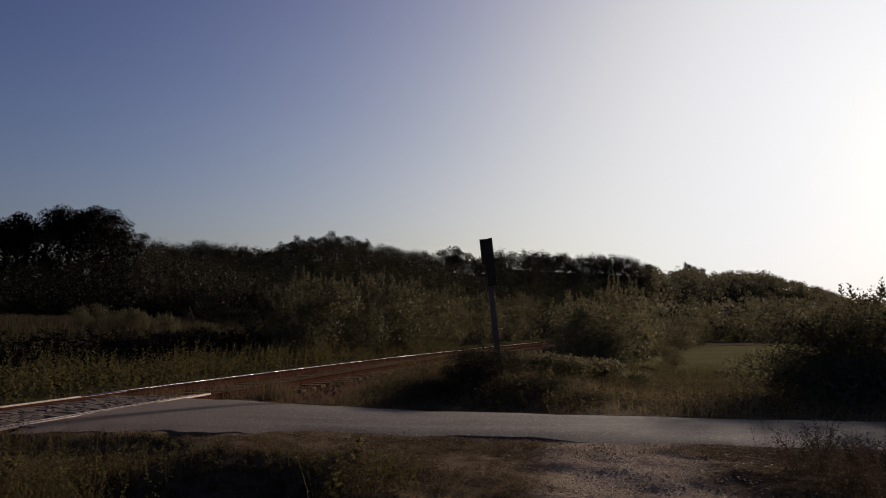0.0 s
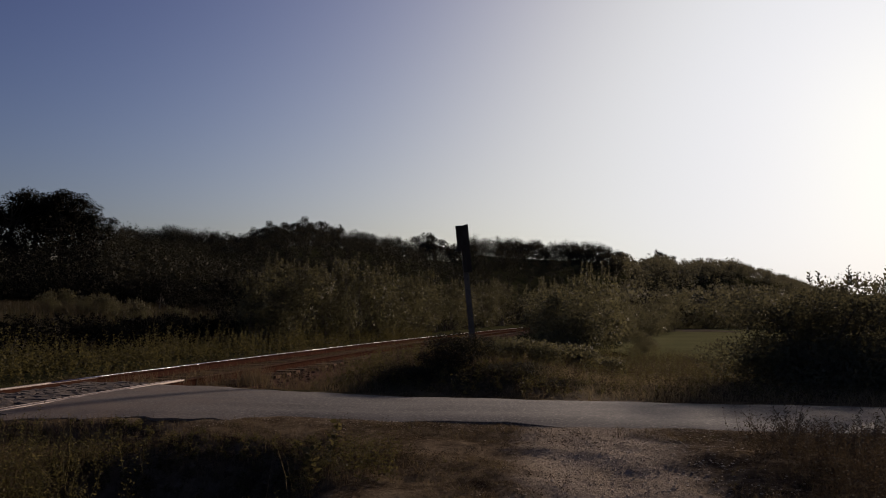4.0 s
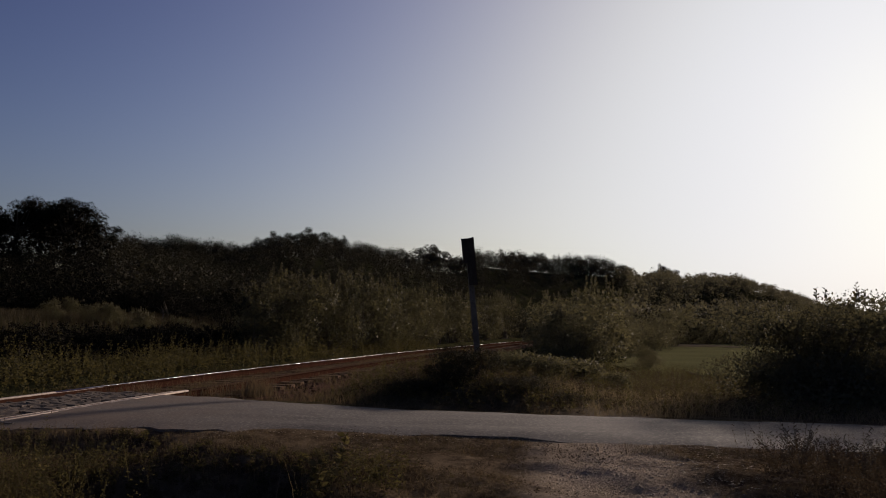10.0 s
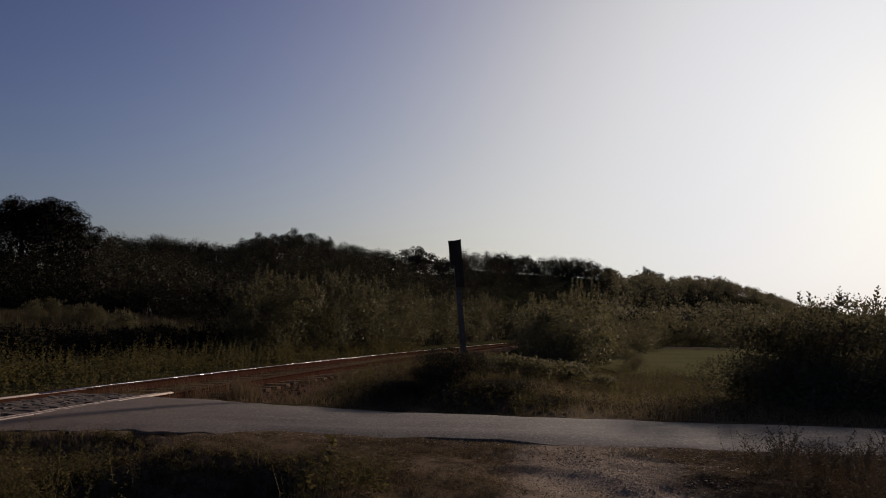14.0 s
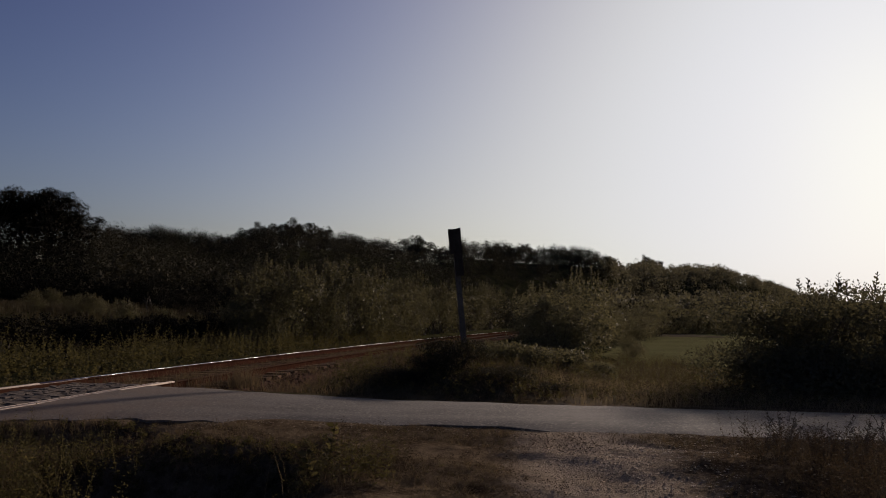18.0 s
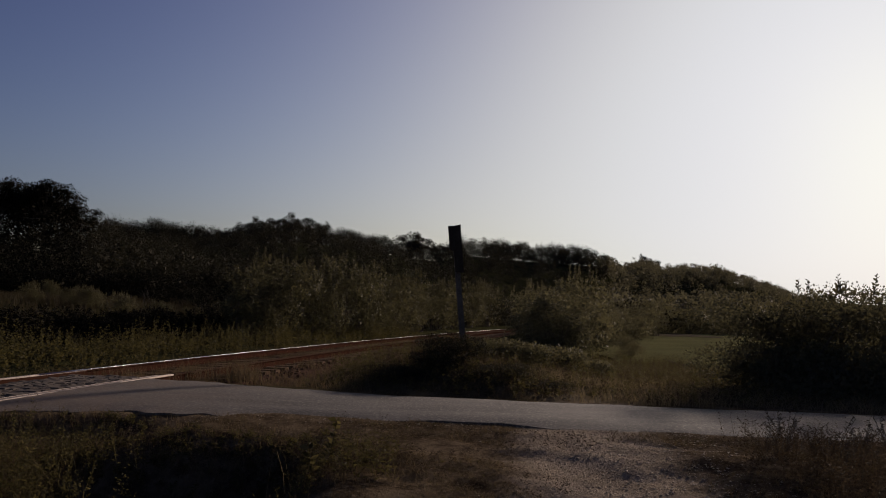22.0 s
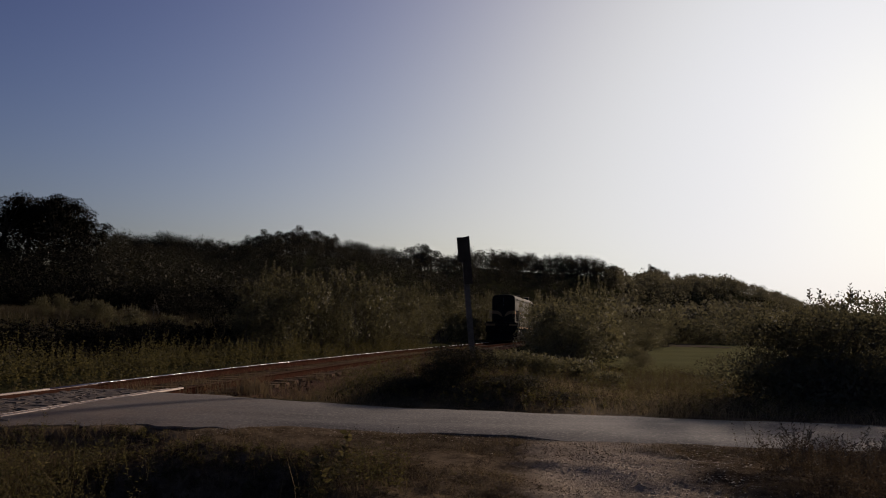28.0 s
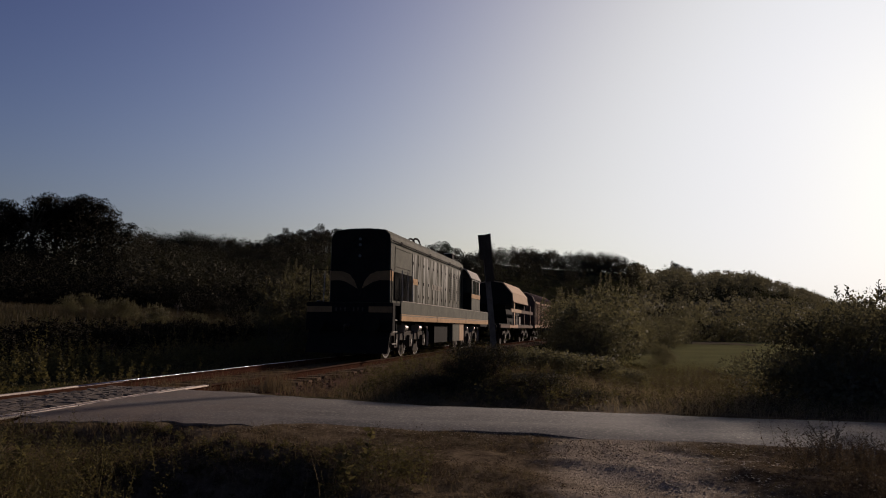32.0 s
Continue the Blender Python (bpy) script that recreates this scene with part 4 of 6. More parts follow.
def paint(nt, p):
    """Old dark green paint: every panel its own tone, rain streaks, dull and glossy patches."""
    info = nt.nodes.new("ShaderNodeObjectInfo")
    geo = nt.nodes.new("ShaderNodeTexCoord").outputs["Object"]
    st = nt.nodes.new("ShaderNodeMapping")
    st.inputs["Scale"].default_value = (3.0, 3.4, 0.5)
    nt.links.new(geo, st.inputs[0])
    streak = noise_fac(nt, 1.0, 4, 0.5, st.outputs[0])
    patch = noise_fac(nt, 1.1, 5, 0.6, geo)
    col = ramp(nt, streak, [(0.3, (0.036, 0.036, 0.026)), (0.5, (0.062, 0.06, 0.045)), (0.72, (0.1, 0.095, 0.073))])
    col = mix(nt, patch, col, mix(nt, 0.5, col, (0.04, 0.037, 0.027)))
    tone = ramp(nt, info.outputs["Random"], [(0.0, (0.72, 0.72, 0.7)), (1.0, (1.25, 1.22, 1.18))])
    nt.links.new(mix(nt, 1.0, col, tone, "MULTIPLY"), p.inputs["Base Color"])
    rough = nt.nodes.new("ShaderNodeMapRange")
    rough.inputs["To Min"].default_value, rough.inputs["To Max"].default_value = 0.3, 0.7
    nt.links.new(patch, rough.inputs["Value"])
    nt.links.new(rough.outputs[0], p.inputs["Roughness"])
    nt.links.new(ramp(nt, streak, [(0.45, (0.005, 0.005, 0.005)), (0.68, (0.07, 0.07, 0.07))]), p.inputs["Specular IOR Level"])
    wave = nt.nodes.new("ShaderNodeMapping")      # dented sheet metal
    wave.inputs["Scale"].default_value = (1.0, 2.2, 0.6)
    nt.links.new(geo, wave.inputs[0])
    bump(nt, p, noise_fac(nt, 1.0, 2, 0.4, wave.outputs[0]), 0.35, 0.06)


GREEN = material("faded dark green paint", paint)
# Stripe ochre darkened in colour for the locomotive's shaded front.
OCHRE_SHADED = two_scale("ochre stripe dimmed as shade", (0.16, 0.10, 0.05), (0.22, 0.135, 0.065), (0.10, 0.065, 0.04), 20, 2.5, 0.9, 0, 0.2, 0.003, 0.02)
MARK = two_scale("faded pale lettering", (0.16, 0.14, 0.11), (0.24, 0.21, 0.17), (0.10, 0.09, 0.07), 30, 4, 0.8, 0, 0.1, 0.002, 0.05)
# Black paint; on the sunless ends it also stands in for shade.
BLACKISH = two_scale("black paint and painted shade", (0.007, 0.007, 0.007), (0.013, 0.012, 0.011), (0.02, 0.018, 0.015), 25, 2, 0.8, 0, 0.1, 0.002, 0.015)
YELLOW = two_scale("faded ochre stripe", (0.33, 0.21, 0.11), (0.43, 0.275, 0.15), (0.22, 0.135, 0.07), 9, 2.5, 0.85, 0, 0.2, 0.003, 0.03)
TRUCK = two_scale("greasy bogie iron", (0.025, 0.021, 0.018), (0.05, 0.042, 0.035), (0.09, 0.072, 0.056), 20, 2.5, 0.85, 0, 0.2, 0.003, 0.03)
STEEL = two_scale("worn bare steel", (0.07, 0.06, 0.05), (0.12, 0.105, 0.09), (0.04, 0.034, 0.028), 30, 4, 0.5, 0.4, 0.1, 0.002)
PALE_GREEN = two_scale("pale dusty green paint", (0.06, 0.06, 0.044), (0.1, 0.097, 0.073), (0.04, 0.038, 0.029), 18, 2.0, 0.75, 0, 0.1, 0.003, 0.025)
# Light brown paint, its colour raised further for haze over the wagons.
RIB = two_scale("brown rib paint lightened for haze", (0.36, 0.24, 0.165), (0.45, 0.30, 0.21), (0.2, 0.125, 0.085), 20, 2.5, 0.9, 0, 0.2, 0.003, 0.03)
GREY = two_scale("dusty light grey paint", (0.28, 0.255, 0.22), (0.36, 0.33, 0.29), (0.22, 0.18, 0.145), 20, 2.5, 0.85, 0, 0.2, 0.003, 0.03)
BROWN = two_scale("wagon brown paint", (0.06, 0.035, 0.026), (0.09, 0.05, 0.036), (0.13, 0.078, 0.053), 20, 2.5, 0.85, 0, 0.2, 0.003, 0.03)
TAN = two_scale("dusty cream panel", (0.36, 0.25, 0.16), (0.44, 0.31, 0.21), (0.28, 0.19, 0.125), 20, 2.5, 0.85, 0, 0.2, 0.003, 0.03)


def glass(nt, p):
    p.inputs["Base Color"].default_value = (0.02, 0.025, 0.025, 1)
    p.inputs["Roughness"].default_value = 0.08


GLASS = material("dark cab glass", glass)


def lamp_glass(nt, p):
    p.inputs["Base Color"].default_value = (0.03, 0.03, 0.03, 1)
    p.inputs["Roughness"].default_value = 0.4


LAMP = material("clouded lamp lens", lamp_glass)


def boxed(name, mat, parent, x0, x1, y0, y1, z0, z1, label="", w=0.012):
    bm = bmesh.new()
    box(bm, x0, x1, y0, y1, z0, z1)
    if w:
        bevel(bm, w)
    return part(name, bm, mat, parent, label)


WHEELS = []


def wheelset(parent, y, r, half=0.753):
    """A pair of wheels on an axle, turning about its own middle."""
    bm = bmesh.new()
    for s in (-1, 1):
        wheel_disc(bm, 0, 0, s * half - 0.06, s * half + 0.06, r, 24)
        wheel_disc(bm, 0, 0, s * (half - 0.075) - 0.015, s * (half - 0.075) + 0.015, r + 0.028, 24)
        wheel_disc(bm, 0, 0, s * (half + 0.09) - 0.03, s * (half + 0.09) + 0.03, 0.12, 12)
        for k in range(4):
            a = k * math.pi / 2
            wheel_disc(bm, math.cos(a) * r * 0.55, math.sin(a) * r * 0.55, s * (half + 0.065) - 0.006, s * (half + 0.065) + 0.006, 0.06, 8)
    wheel_disc(bm, 0, 0, -half, half, 0.08, 10)
    ob = part("wheelset", bm, TRUCK, parent)
    ob.matrix_basis = pose(0, y, r)
    for s in (-1, 1):
        bm = bmesh.new()
        x = s * (half + 0.062)
        ring = [[bm.verts.new((x + s * e, q * math.cos(k * math.tau / 28), q * math.sin(k * math.tau / 28))) for k in range(28)] for q, e in ((r * 0.9, 0.0), (r * 0.91, 0.012), (r - 0.004, 0.012), (r - 0.004, 0.0))]
        for a, b in zip(ring, ring[1:]):
            for k in range(28):
                bm.faces.new((a[k], a[(k + 1) % 28], b[(k + 1) % 28], b[k]))
        part("tyre", bm, STEEL, ob, "bare worn steel tyre")
    WHEELS.append((ob, y, r))
    return ob


def bogie(parent, y, axles, r):
    """Axle boxes, side frames, springs and brake rods on both sides, and turning wheels."""
    for s in (-1, 1):
        bm = bmesh.new()
        x = s * 1.0
        prism(bm, [(y + axles[0] - 0.55, r + 0.12), (y + axles[0] - 0.3, r + 0.34), (y + axles[-1] + 0.3, r + 0.34), (y + axles[-1] + 0.55, r + 0.12), (y + axles[-1] + 0.3, r + 0.05), (y + axles[0] - 0.3, r + 0.05)], x - 0.06, x + 0.06, "x")
        frame_part = part("side_frame", bm, TRUCK, parent)
        for a in axles:
            bm = bmesh.new()
            box(bm, x + s * 0.06 - 0.09, x + s * 0.06 + 0.09, y + a - 0.17, y + a + 0.17, r - 0.17, r + 0.2)
            bevel(bm, 0.03)
            part("axle_box", bm, TRUCK, frame_part)
            bm = bmesh.new()
            wheel_disc(bm, y + a, r, x + s * 0.15 - 0.02, x + s * 0.15 + 0.025, 0.085, 12)
            part("axle_cap", bm, STEEL, frame_part, "worn bright axle cap")
        for a, b in zip(axles, axles[1:]):
            bm = bmesh.new()
            m = y + (a + b) / 2
            for k in range(5):
                wheel = r + 0.36 + k * 0.045
                tube(bm, [(x - 0.1, m + d, wheel) for d in (-0.09, 0.09)], [0.07, 0.07], 8)
            part("spring", bm, TRUCK, frame_part)
            bm = bmesh.new()
            tube(bm, [(x + s * 0.07, m - 0.34, r - 0.22), (x + s * 0.07, m - 0.22, r + 0.3)], [0.025, 0.025], 6)
            part("brake_rod", bm, STEEL, frame_part)
            bm = bmesh.new()
            tube(bm, [(x + s * 0.07, m + 0.34, r - 0.22), (x + s * 0.07, m + 0.22, r + 0.3)], [0.025, 0.025], 6)
            part("brake_rod", bm, STEEL, frame_part)
        if len(axles) > 2:
            for a, b in zip(axles, axles[1:]):
                m = y + (a + b) / 2
                bm = bmesh.new()
                tube(bm, [(x + s * 0.1, m + 0.12, r + 0.44), (x + s * 0.1, m - 0.26, r + 0.44)], [0.13, 0.13], 14)
                tube(bm, [(x + s * 0.1, m - 0.26, r + 0.44), (x + s * 0.1, m - 0.5, r + 0.42)], [0.03, 0.03], 6)
                part("brake_cylinder", bm, STEEL, frame_part, "worn bare brake cylinder")
                bm = bmesh.new()
                tube(bm, [(x + s * 0.1, m + 0.11, r + 0.44), (x + s * 0.1, m + 0.15, r + 0.44)], [0.15, 0.15], 14)
                part("cylinder_flange", bm, GREY, frame_part, "pale cylinder flange")
            bm = bmesh.new()
            e = y + axles[0] - 0.45
            tube(bm, [(x + s * 0.16, e + 0.3, r + 0.5), (x + s * 0.16, e + 0.08, r + 0.46), (x + s * 0.16, e, r + 0.3), (x + s * 0.16, e, r - 0.2)], [0.035, 0.045, 0.05, 0.045], 8)
            part("sand_pipe", bm, GREY, frame_part, "pale bent sand pipe")
    for a in axles:
        wheelset(parent, y + a, r)


def buffers(parent, y, face):
    for s in (-1, 1):
        bm = bmesh.new()
        tube(bm, [(s * 0.875, y, 1.05), (s * 0.875, y + face * 0.42, 1.05)], [0.11, 0.09], 12)
        tube(bm, [(s * 0.875, y + face * 0.42, 1.05), (s * 0.875, y + face * 0.47, 1.05)], [0.24, 0.24], 16)
        part("buffer", bm, BLACKISH, parent)
    bm = bmesh.new()
    tube(bm, [(0, y, 1.0), (0, y + face * 0.35, 1.0), (0.0, y + face * 0.42, 0.8)], [0.06, 0.05, 0.04], 8)
    part("coupling_hook", bm, TRUCK, parent)


def locomotive():
    """Diesel locomotive running long hood first: +y is ahead, rails at z = 0."""
    L = thing("locomotive", "faded dark green diesel locomotive with ochre stripes, running long hood first", "locomotive")
    PF, PR, HF, CF, CR, SR = 7.95, -11.0, 7.05, -4.6, -6.9, -8.9
    Z0, Z1 = 1.72, 4.08
    HW = 0.99      # half the hood's width
    # underframe and sill
    boxed("underframe", BLACKISH, L, -1.1, 1.1, PR + 0.1, PF - 0.1, 1.05, 1.62)
    boxed("walkway", BLACKISH, L, -1.38, 1.38, PR, PF, 1.62, Z0 - 0.02)
    for s in (-1, 1):
        x = s * 1.39
        boxed("sill_panel", PALE_GREEN, L, x - 0.02, x + 0.02, -9.3, 7.15, 1.36, 1.76)
        boxed("sill_stripe", YELLOW, L, x - 0.03, x + 0.03, -9.3, 7.15, 1.16, 1.37, "ochre stripe along the sill")
        boxed("sill_line", MARK, L, x - 0.033, x + 0.033, -9.3, 7.15, 1.315, 1.345, "thin cream line on the stripe", 0)
        for y in (2.4, -3.2):
            boxed("sill_joint", BLACKISH, L, x + s * 0.03 - 0.008, x + s * 0.03 + 0.008, y - 0.015, y + 0.015, 1.14, 1.4, "", 0)
        boxed("edge_strip", GREY, L, x - 0.025, x + 0.035, -9.3, HF, 1.762, 1.785, "pale worn edge of the walkway")
    # long hood
    hood = bmesh.new()
    o = [(-HW, Z0), (HW, Z0), (HW, 3.74), (HW - 0.02, 3.88), (HW - 0.17, 4.03), (0.3, Z1), (-0.3, Z1), (0.17 - HW, 4.03), (0.02 - HW, 3.88), (-HW, 3.74)]
    prism(hood, o, CF, HF)
    bevel(hood, 0.05, 2)
    hood = part("long_hood", hood, PALE_GREEN, L, "faded olive-green hood")
    # its nose: panel blackened to carry the front's shade, with lamps and winged stripe
    bm = bmesh.new()
    prism(bm, [(0.02 - HW, Z0 + 0.02), (HW - 0.02, Z0 + 0.02), (HW - 0.02, 3.73), (HW - 0.04, 3.86), (HW - 0.19, 4.005), (0.3, Z1 - 0.03), (-0.3, Z1 - 0.03), (0.19 - HW, 4.005), (0.04 - HW, 3.86), (0.02 - HW, 3.73)], HF - 0.01, HF + 0.015)
    nose = part("nose_panel", bm, BLACKISH, hood, "hood end blackened as shaded")
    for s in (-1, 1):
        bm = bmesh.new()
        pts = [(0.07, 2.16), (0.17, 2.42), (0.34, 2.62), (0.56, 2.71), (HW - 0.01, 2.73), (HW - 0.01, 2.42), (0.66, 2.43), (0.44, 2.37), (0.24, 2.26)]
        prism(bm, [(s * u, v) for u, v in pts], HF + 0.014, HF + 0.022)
        part("wing_stripe", bm, OCHRE_SHADED, hood, "ochre wing-shaped stripe")
    for z in (3.74, 3.55, 3.2):
        bm = bmesh.new()
        tube(bm, [(0, HF + 0.01, z), (0, HF + 0.05, z)], [0.07, 0.07], 14)
        ring = part("lamp_ring", bm, BLACKISH, hood)
        bm = bmesh.new()
        tube(bm, [(0, HF + 0.05, z), (0, HF + 0.056, z)], [0.05, 0.05], 14)
        part("lens", bm, LAMP, hood, "dull glass headlight, unlit")
    # hood sides
    for s in (-1, 1):
        x = s * HW
        boxed("radiator_grille", BLACKISH, hood, x - 0.012, x + 0.012, HF - 2.5, HF - 0.36, Z0 + 0.1, 2.72, "dark radiator opening")
        for k in range(19):
            y = HF - 0.45 - k * 0.11
            boxed("grille_fin", BLACKISH, hood, x + s * 0.03 - 0.02, x + s * 0.03 + 0.02, y - 0.012, y + 0.012, Z0 + 0.1, 2.72, "", 0)
        up = boxed("upper_panel", PALE_GREEN, hood, x - 0.015, x + 0.015, HF - 2.52, HF - 0.5, 2.80, 3.56, "pale riveted panel")
        boxed("base_strip", PALE_GREEN, hood, x - 0.01, x + 0.035, CF + 0.02, HF - 0.02, Z0 + 0.02, Z0 + 0.085, "pale strip along the foot of the hood")
        boxed("roof_band", PALE_GREEN, hood, x - 0.014, x + 0.014, CF + 0.1, HF - 0.08, 3.70, 3.77, "pale strip under the roof edge")
        bm = bmesh.new()
        for k in range(16):
            for z in (2.88, 3.48):
                box(bm, x + s * 0.015 - 0.008, x + s * 0.015 + 0.012, HF - 2.32 + k * 0.112, HF - 2.29 + k * 0.112, z, z + 0.03)
        tagged(part("rivet_row", bm, TRUCK, up), kind="stuff")
        boxed("corner_plate", PALE_GREEN, hood, x - 0.014, x + 0.014, HF - 0.33, HF - 0.02, Z0 + 0.1, 3.6, "pale corner plate")
        boxed("radiator_frame", PALE_GREEN, hood, x - 0.01, x + 0.03, HF - 2.54, HF - 0.34, 2.73, 2.79)
        for y in (HF - 2.56, HF - 0.37):
            boxed("radiator_frame", PALE_GREEN, hood, x - 0.01, x + 0.03, y, y + 0.05, Z0 + 0.09, 2.725)
        yy = HF - 2.62
        while yy - 0.72 > CF + 0.1:
            d = boxed("side_door", GREEN, hood, x - 0.018, x + 0.018, yy - 0.70, yy, Z0 + 0.1, 3.54)
            for z in (Z0 + 0.35, 2.55, 3.2):
                boxed("hinge", BLACKISH, d, x + s * 0.02 - 0.012, x + s * 0.02 + 0.012, yy - 0.07, yy - 0.02, z - 0.05, z + 0.05, "", 0)
            if yy < HF - 8.3:
                for k in range(12):
                    z = Z0 + 0.45 + k * 0.1
                    boxed("louver", BLACKISH, d, x + s * 0.02 - 0.008, x + s * 0.02 + 0.008, yy - 0.5, yy - 0.24, z, z + 0.05, "", 0)
            yy -= 0.74
        boxed("hood_stripe", YELLOW, hood, x - 0.02, x + 0.02, HF - 0.31, HF + 0.01, 2.42, 2.73, "ochre stripe turning round the corner")
        boxed("hood_stripe", YELLOW, hood, x - 0.024, x + 0.024, HF - 3.3, HF - 2.62, 2.45, 2.66, "ochre stripe turning round the corner")
        bm = bmesh.new()
        tube(bm, [(x + s * 0.06, HF - 0.1, 3.68), (x + s * 0.06, CF + 0.2, 3.68)], [0.022, 0.022], 6)
        part("roof_rail", bm, BLACKISH, hood)
        for y in (5.9, 2.0, -1.5, -3.9):
            boxed("lifting_lug", BLACKISH, hood, x + s * 0.03 - 0.03, x + s * 0.03 + 0.03, y - 0.05, y + 0.05, 3.66, 3.75)
        # Side rails get a pale colour for the sun on them.
        for y0 in (6.75, 6.1, 5.55):
            bm = bmesh.new()
            tube(bm, [(s * 1.33, y0, Z0 - 0.1), (s * 1.3, y0, 2.75)], [0.017, 0.017], 6)
            part("handrail", bm, GREY, L, "handrail coloured pale as sunlit")
        boxed("step_stringer", BLACKISH, L, s * 1.28 - 0.02, s * 1.28 + 0.02, 7.81, 7.85, 0.4, 1.6)
        step = boxed("step_stringer", BLACKISH, L, s * 1.28 - 0.02, s * 1.28 + 0.02, 7.26, 7.30, 0.4, 1.6)
        for k in range(3):
            boxed("step", STEEL, step, s * 1.24 - 0.1, s * 1.24 + 0.1, 7.3, 7.81, 0.45 + 0.36 * k, 0.48 + 0.36 * k, "", 0)
    # faded mark on the side, illegible
    for k in range(7):
        y = 1.6 - k * 0.24
        boxed("side_mark", MARK, hood, HW + 0.022, HW + 0.026, y - 0.17, y, 2.42, 2.62, "worn pale lettering", 0)
        boxed("side_mark", MARK, hood, -HW - 0.026, -HW - 0.022, y - 0.17, y, 2.42, 2.62, "worn pale lettering", 0)
    # roof gear
    bm = bmesh.new()
    for x in (-0.6, -0.8):
        tube(bm, [(x, 3.2 - 0.5 * math.cos(math.pi * k / 10), Z1 - 0.08 + 0.2 * math.sin(math.pi * k / 10)) for k in range(11)], [0.035] * 11, 6)
    part("fan_hood", bm, BLACKISH, hood)
    boxed("exhaust_stack", BLACKISH, hood, -0.8, -0.45, -3.4, -3.0, Z1 - 0.2, Z1 + 0.2)
    boxed("stack_rim", GREY, hood, -0.83, -0.42, -3.43, -2.97, Z1 + 0.2, Z1 + 0.23, "pale worn stack rim")
    for y in (6.1, 2.4, 0.4):
        boxed("roof_hatch", GREEN, hood, -0.45, 0.45, y - 0.5, y + 0.5, Z1 - 0.02, Z1 + 0.05)
    # cab
    bm = bmesh.new()
    o = [(-1.38, Z0 - 0.3), (1.38, Z0 - 0.3), (1.38, 3.3), (1.15, 3.66), (0.6, 3.86), (-0.6, 3.86), (-1.15, 3.66), (-1.38, 3.3)]
    prism(bm, o, CR, CF)
    bevel(bm, 0.04)
    cab = part("cab", bm, GREEN, L, "dark green driver's cab")
    bm = bmesh.new()
    o = [(1.42, 3.28), (1.2, 3.68), (0.62, 3.90), (-0.62, 3.90), (-1.2, 3.68), (-1.42, 3.28), (-1.36, 3.28), (-1.16, 3.62), (-0.6, 3.84), (0.6, 3.84), (1.16, 3.62), (1.36, 3.28)]
    prism(bm, o, CR - 0.15, CF + 0.18)
    part("cab_roof", bm, GREY, cab, "pale dusty cab roof")
    for s in (-1, 1):
        boxed("side_window", GLASS, cab, s * 1.385 - 0.01, s * 1.385 + 0.01, CR + 0.35, CF - 0.3, 2.55, 3.2, "dark cab window")
        boxed("cab_front_window", GLASS, cab, s * 1.16 - 0.17, s * 1.16 + 0.17, CF - 0.005, CF + 0.012, 2.6, 3.3, "dark cab window")
        boxed("cab_stripe", YELLOW, cab, s * 1.39 - 0.012, s * 1.39 + 0.012, CR + 0.01, CF - 0.01, 2.36, 2.56, "ochre stripe below the cab window")
        boxed("cab_panel", PALE_GREEN, cab, s * 1.385 - 0.012, s * 1.385 + 0.012, CR + 0.05, CF - 0.05, 1.80, 2.33, "pale green cab side panel")
        boxed("window_mullion", PALE_GREEN, cab, s * 1.395 - 0.012, s * 1.395 + 0.012, CR + 1.1, CR + 1.2, 2.55, 3.2)
        boxed("window_post", PALE_GREEN, cab, s * 1.395 - 0.012, s * 1.395 + 0.012, CF - 0.2, CF - 0.02, 2.57, 3.25)
        # Front wall coloured black in place of its shade.
        boxed("cab_front", BLACKISH, cab, s * 1.16 - 0.2, s * 1.16 + 0.2, CF - 0.004, CF + 0.006, Z0 + 0.05, 3.3, "cab front blackened as shaded")
    boxed("short_hood", GREEN, L, -0.9, 0.9, SR, CR, Z0, 3.15, "", 0.06)
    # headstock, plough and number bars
    boxed("front_stripe", OCHRE_SHADED, L, -1.36, 1.36, PF, PF + 0.02, 1.40, 1.58, "ochre stripe across the headstock")
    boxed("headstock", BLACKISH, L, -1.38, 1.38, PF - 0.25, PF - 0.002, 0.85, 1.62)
    boxed("number_plate", BLACKISH, L, -0.62, 0.54, PF + 0.018, PF + 0.026, 1.39, 1.59, "black plate with a worn number", 0)
    for k in range(7):
        if k != 3:
            boxed("number_bar", TRUCK, L, -0.46 + k * 0.14, -0.41 + k * 0.14, PF + 0.024, PF + 0.032, 1.43, 1.55, "", 0)
    bm = bmesh.new()
    prism(bm, [(PF - 0.05, 0.85), (PF + 0.22, 0.18), (PF + 0.16, 0.18), (PF - 0.12, 0.85)], -1.3, 1.3, "x")
    part("snow_plough", bm, BLACKISH, L)
    buffers(L, PF, 1)
    buffers(L, PR, -1)
    # Front rails are coloured black, as they stand in shade.
    bm = bmesh.new()
    for s in (-1, 1):
        tube(bm, [(s * 1.3, PF - 0.05, Z0), (s * 1.3, PF - 0.05, 2.7), (s * 0.5, PF - 0.05, 2.7)], [0.018] * 3, 6)
    part("front_handrail", bm, BLACKISH, L)
    # running gear
    bogie(L, 5.05, (-1.75, 0.0, 1.75), 0.508)
    bogie(L, -5.35, (-1.75, 0.0, 1.75), 0.508)
    boxed("fuel_tank", BLACKISH, L, -1.2, 1.2, -2.3, 1.9, 0.4, 1.1, "", 0.06)
    for s in (-1, 1):
        boxed("battery_box", PALE_GREEN, L, s * 1.28 - 0.07, s * 1.28 + 0.07, -2.0, -0.7, 0.42, 1.12, "dusty beige battery box")
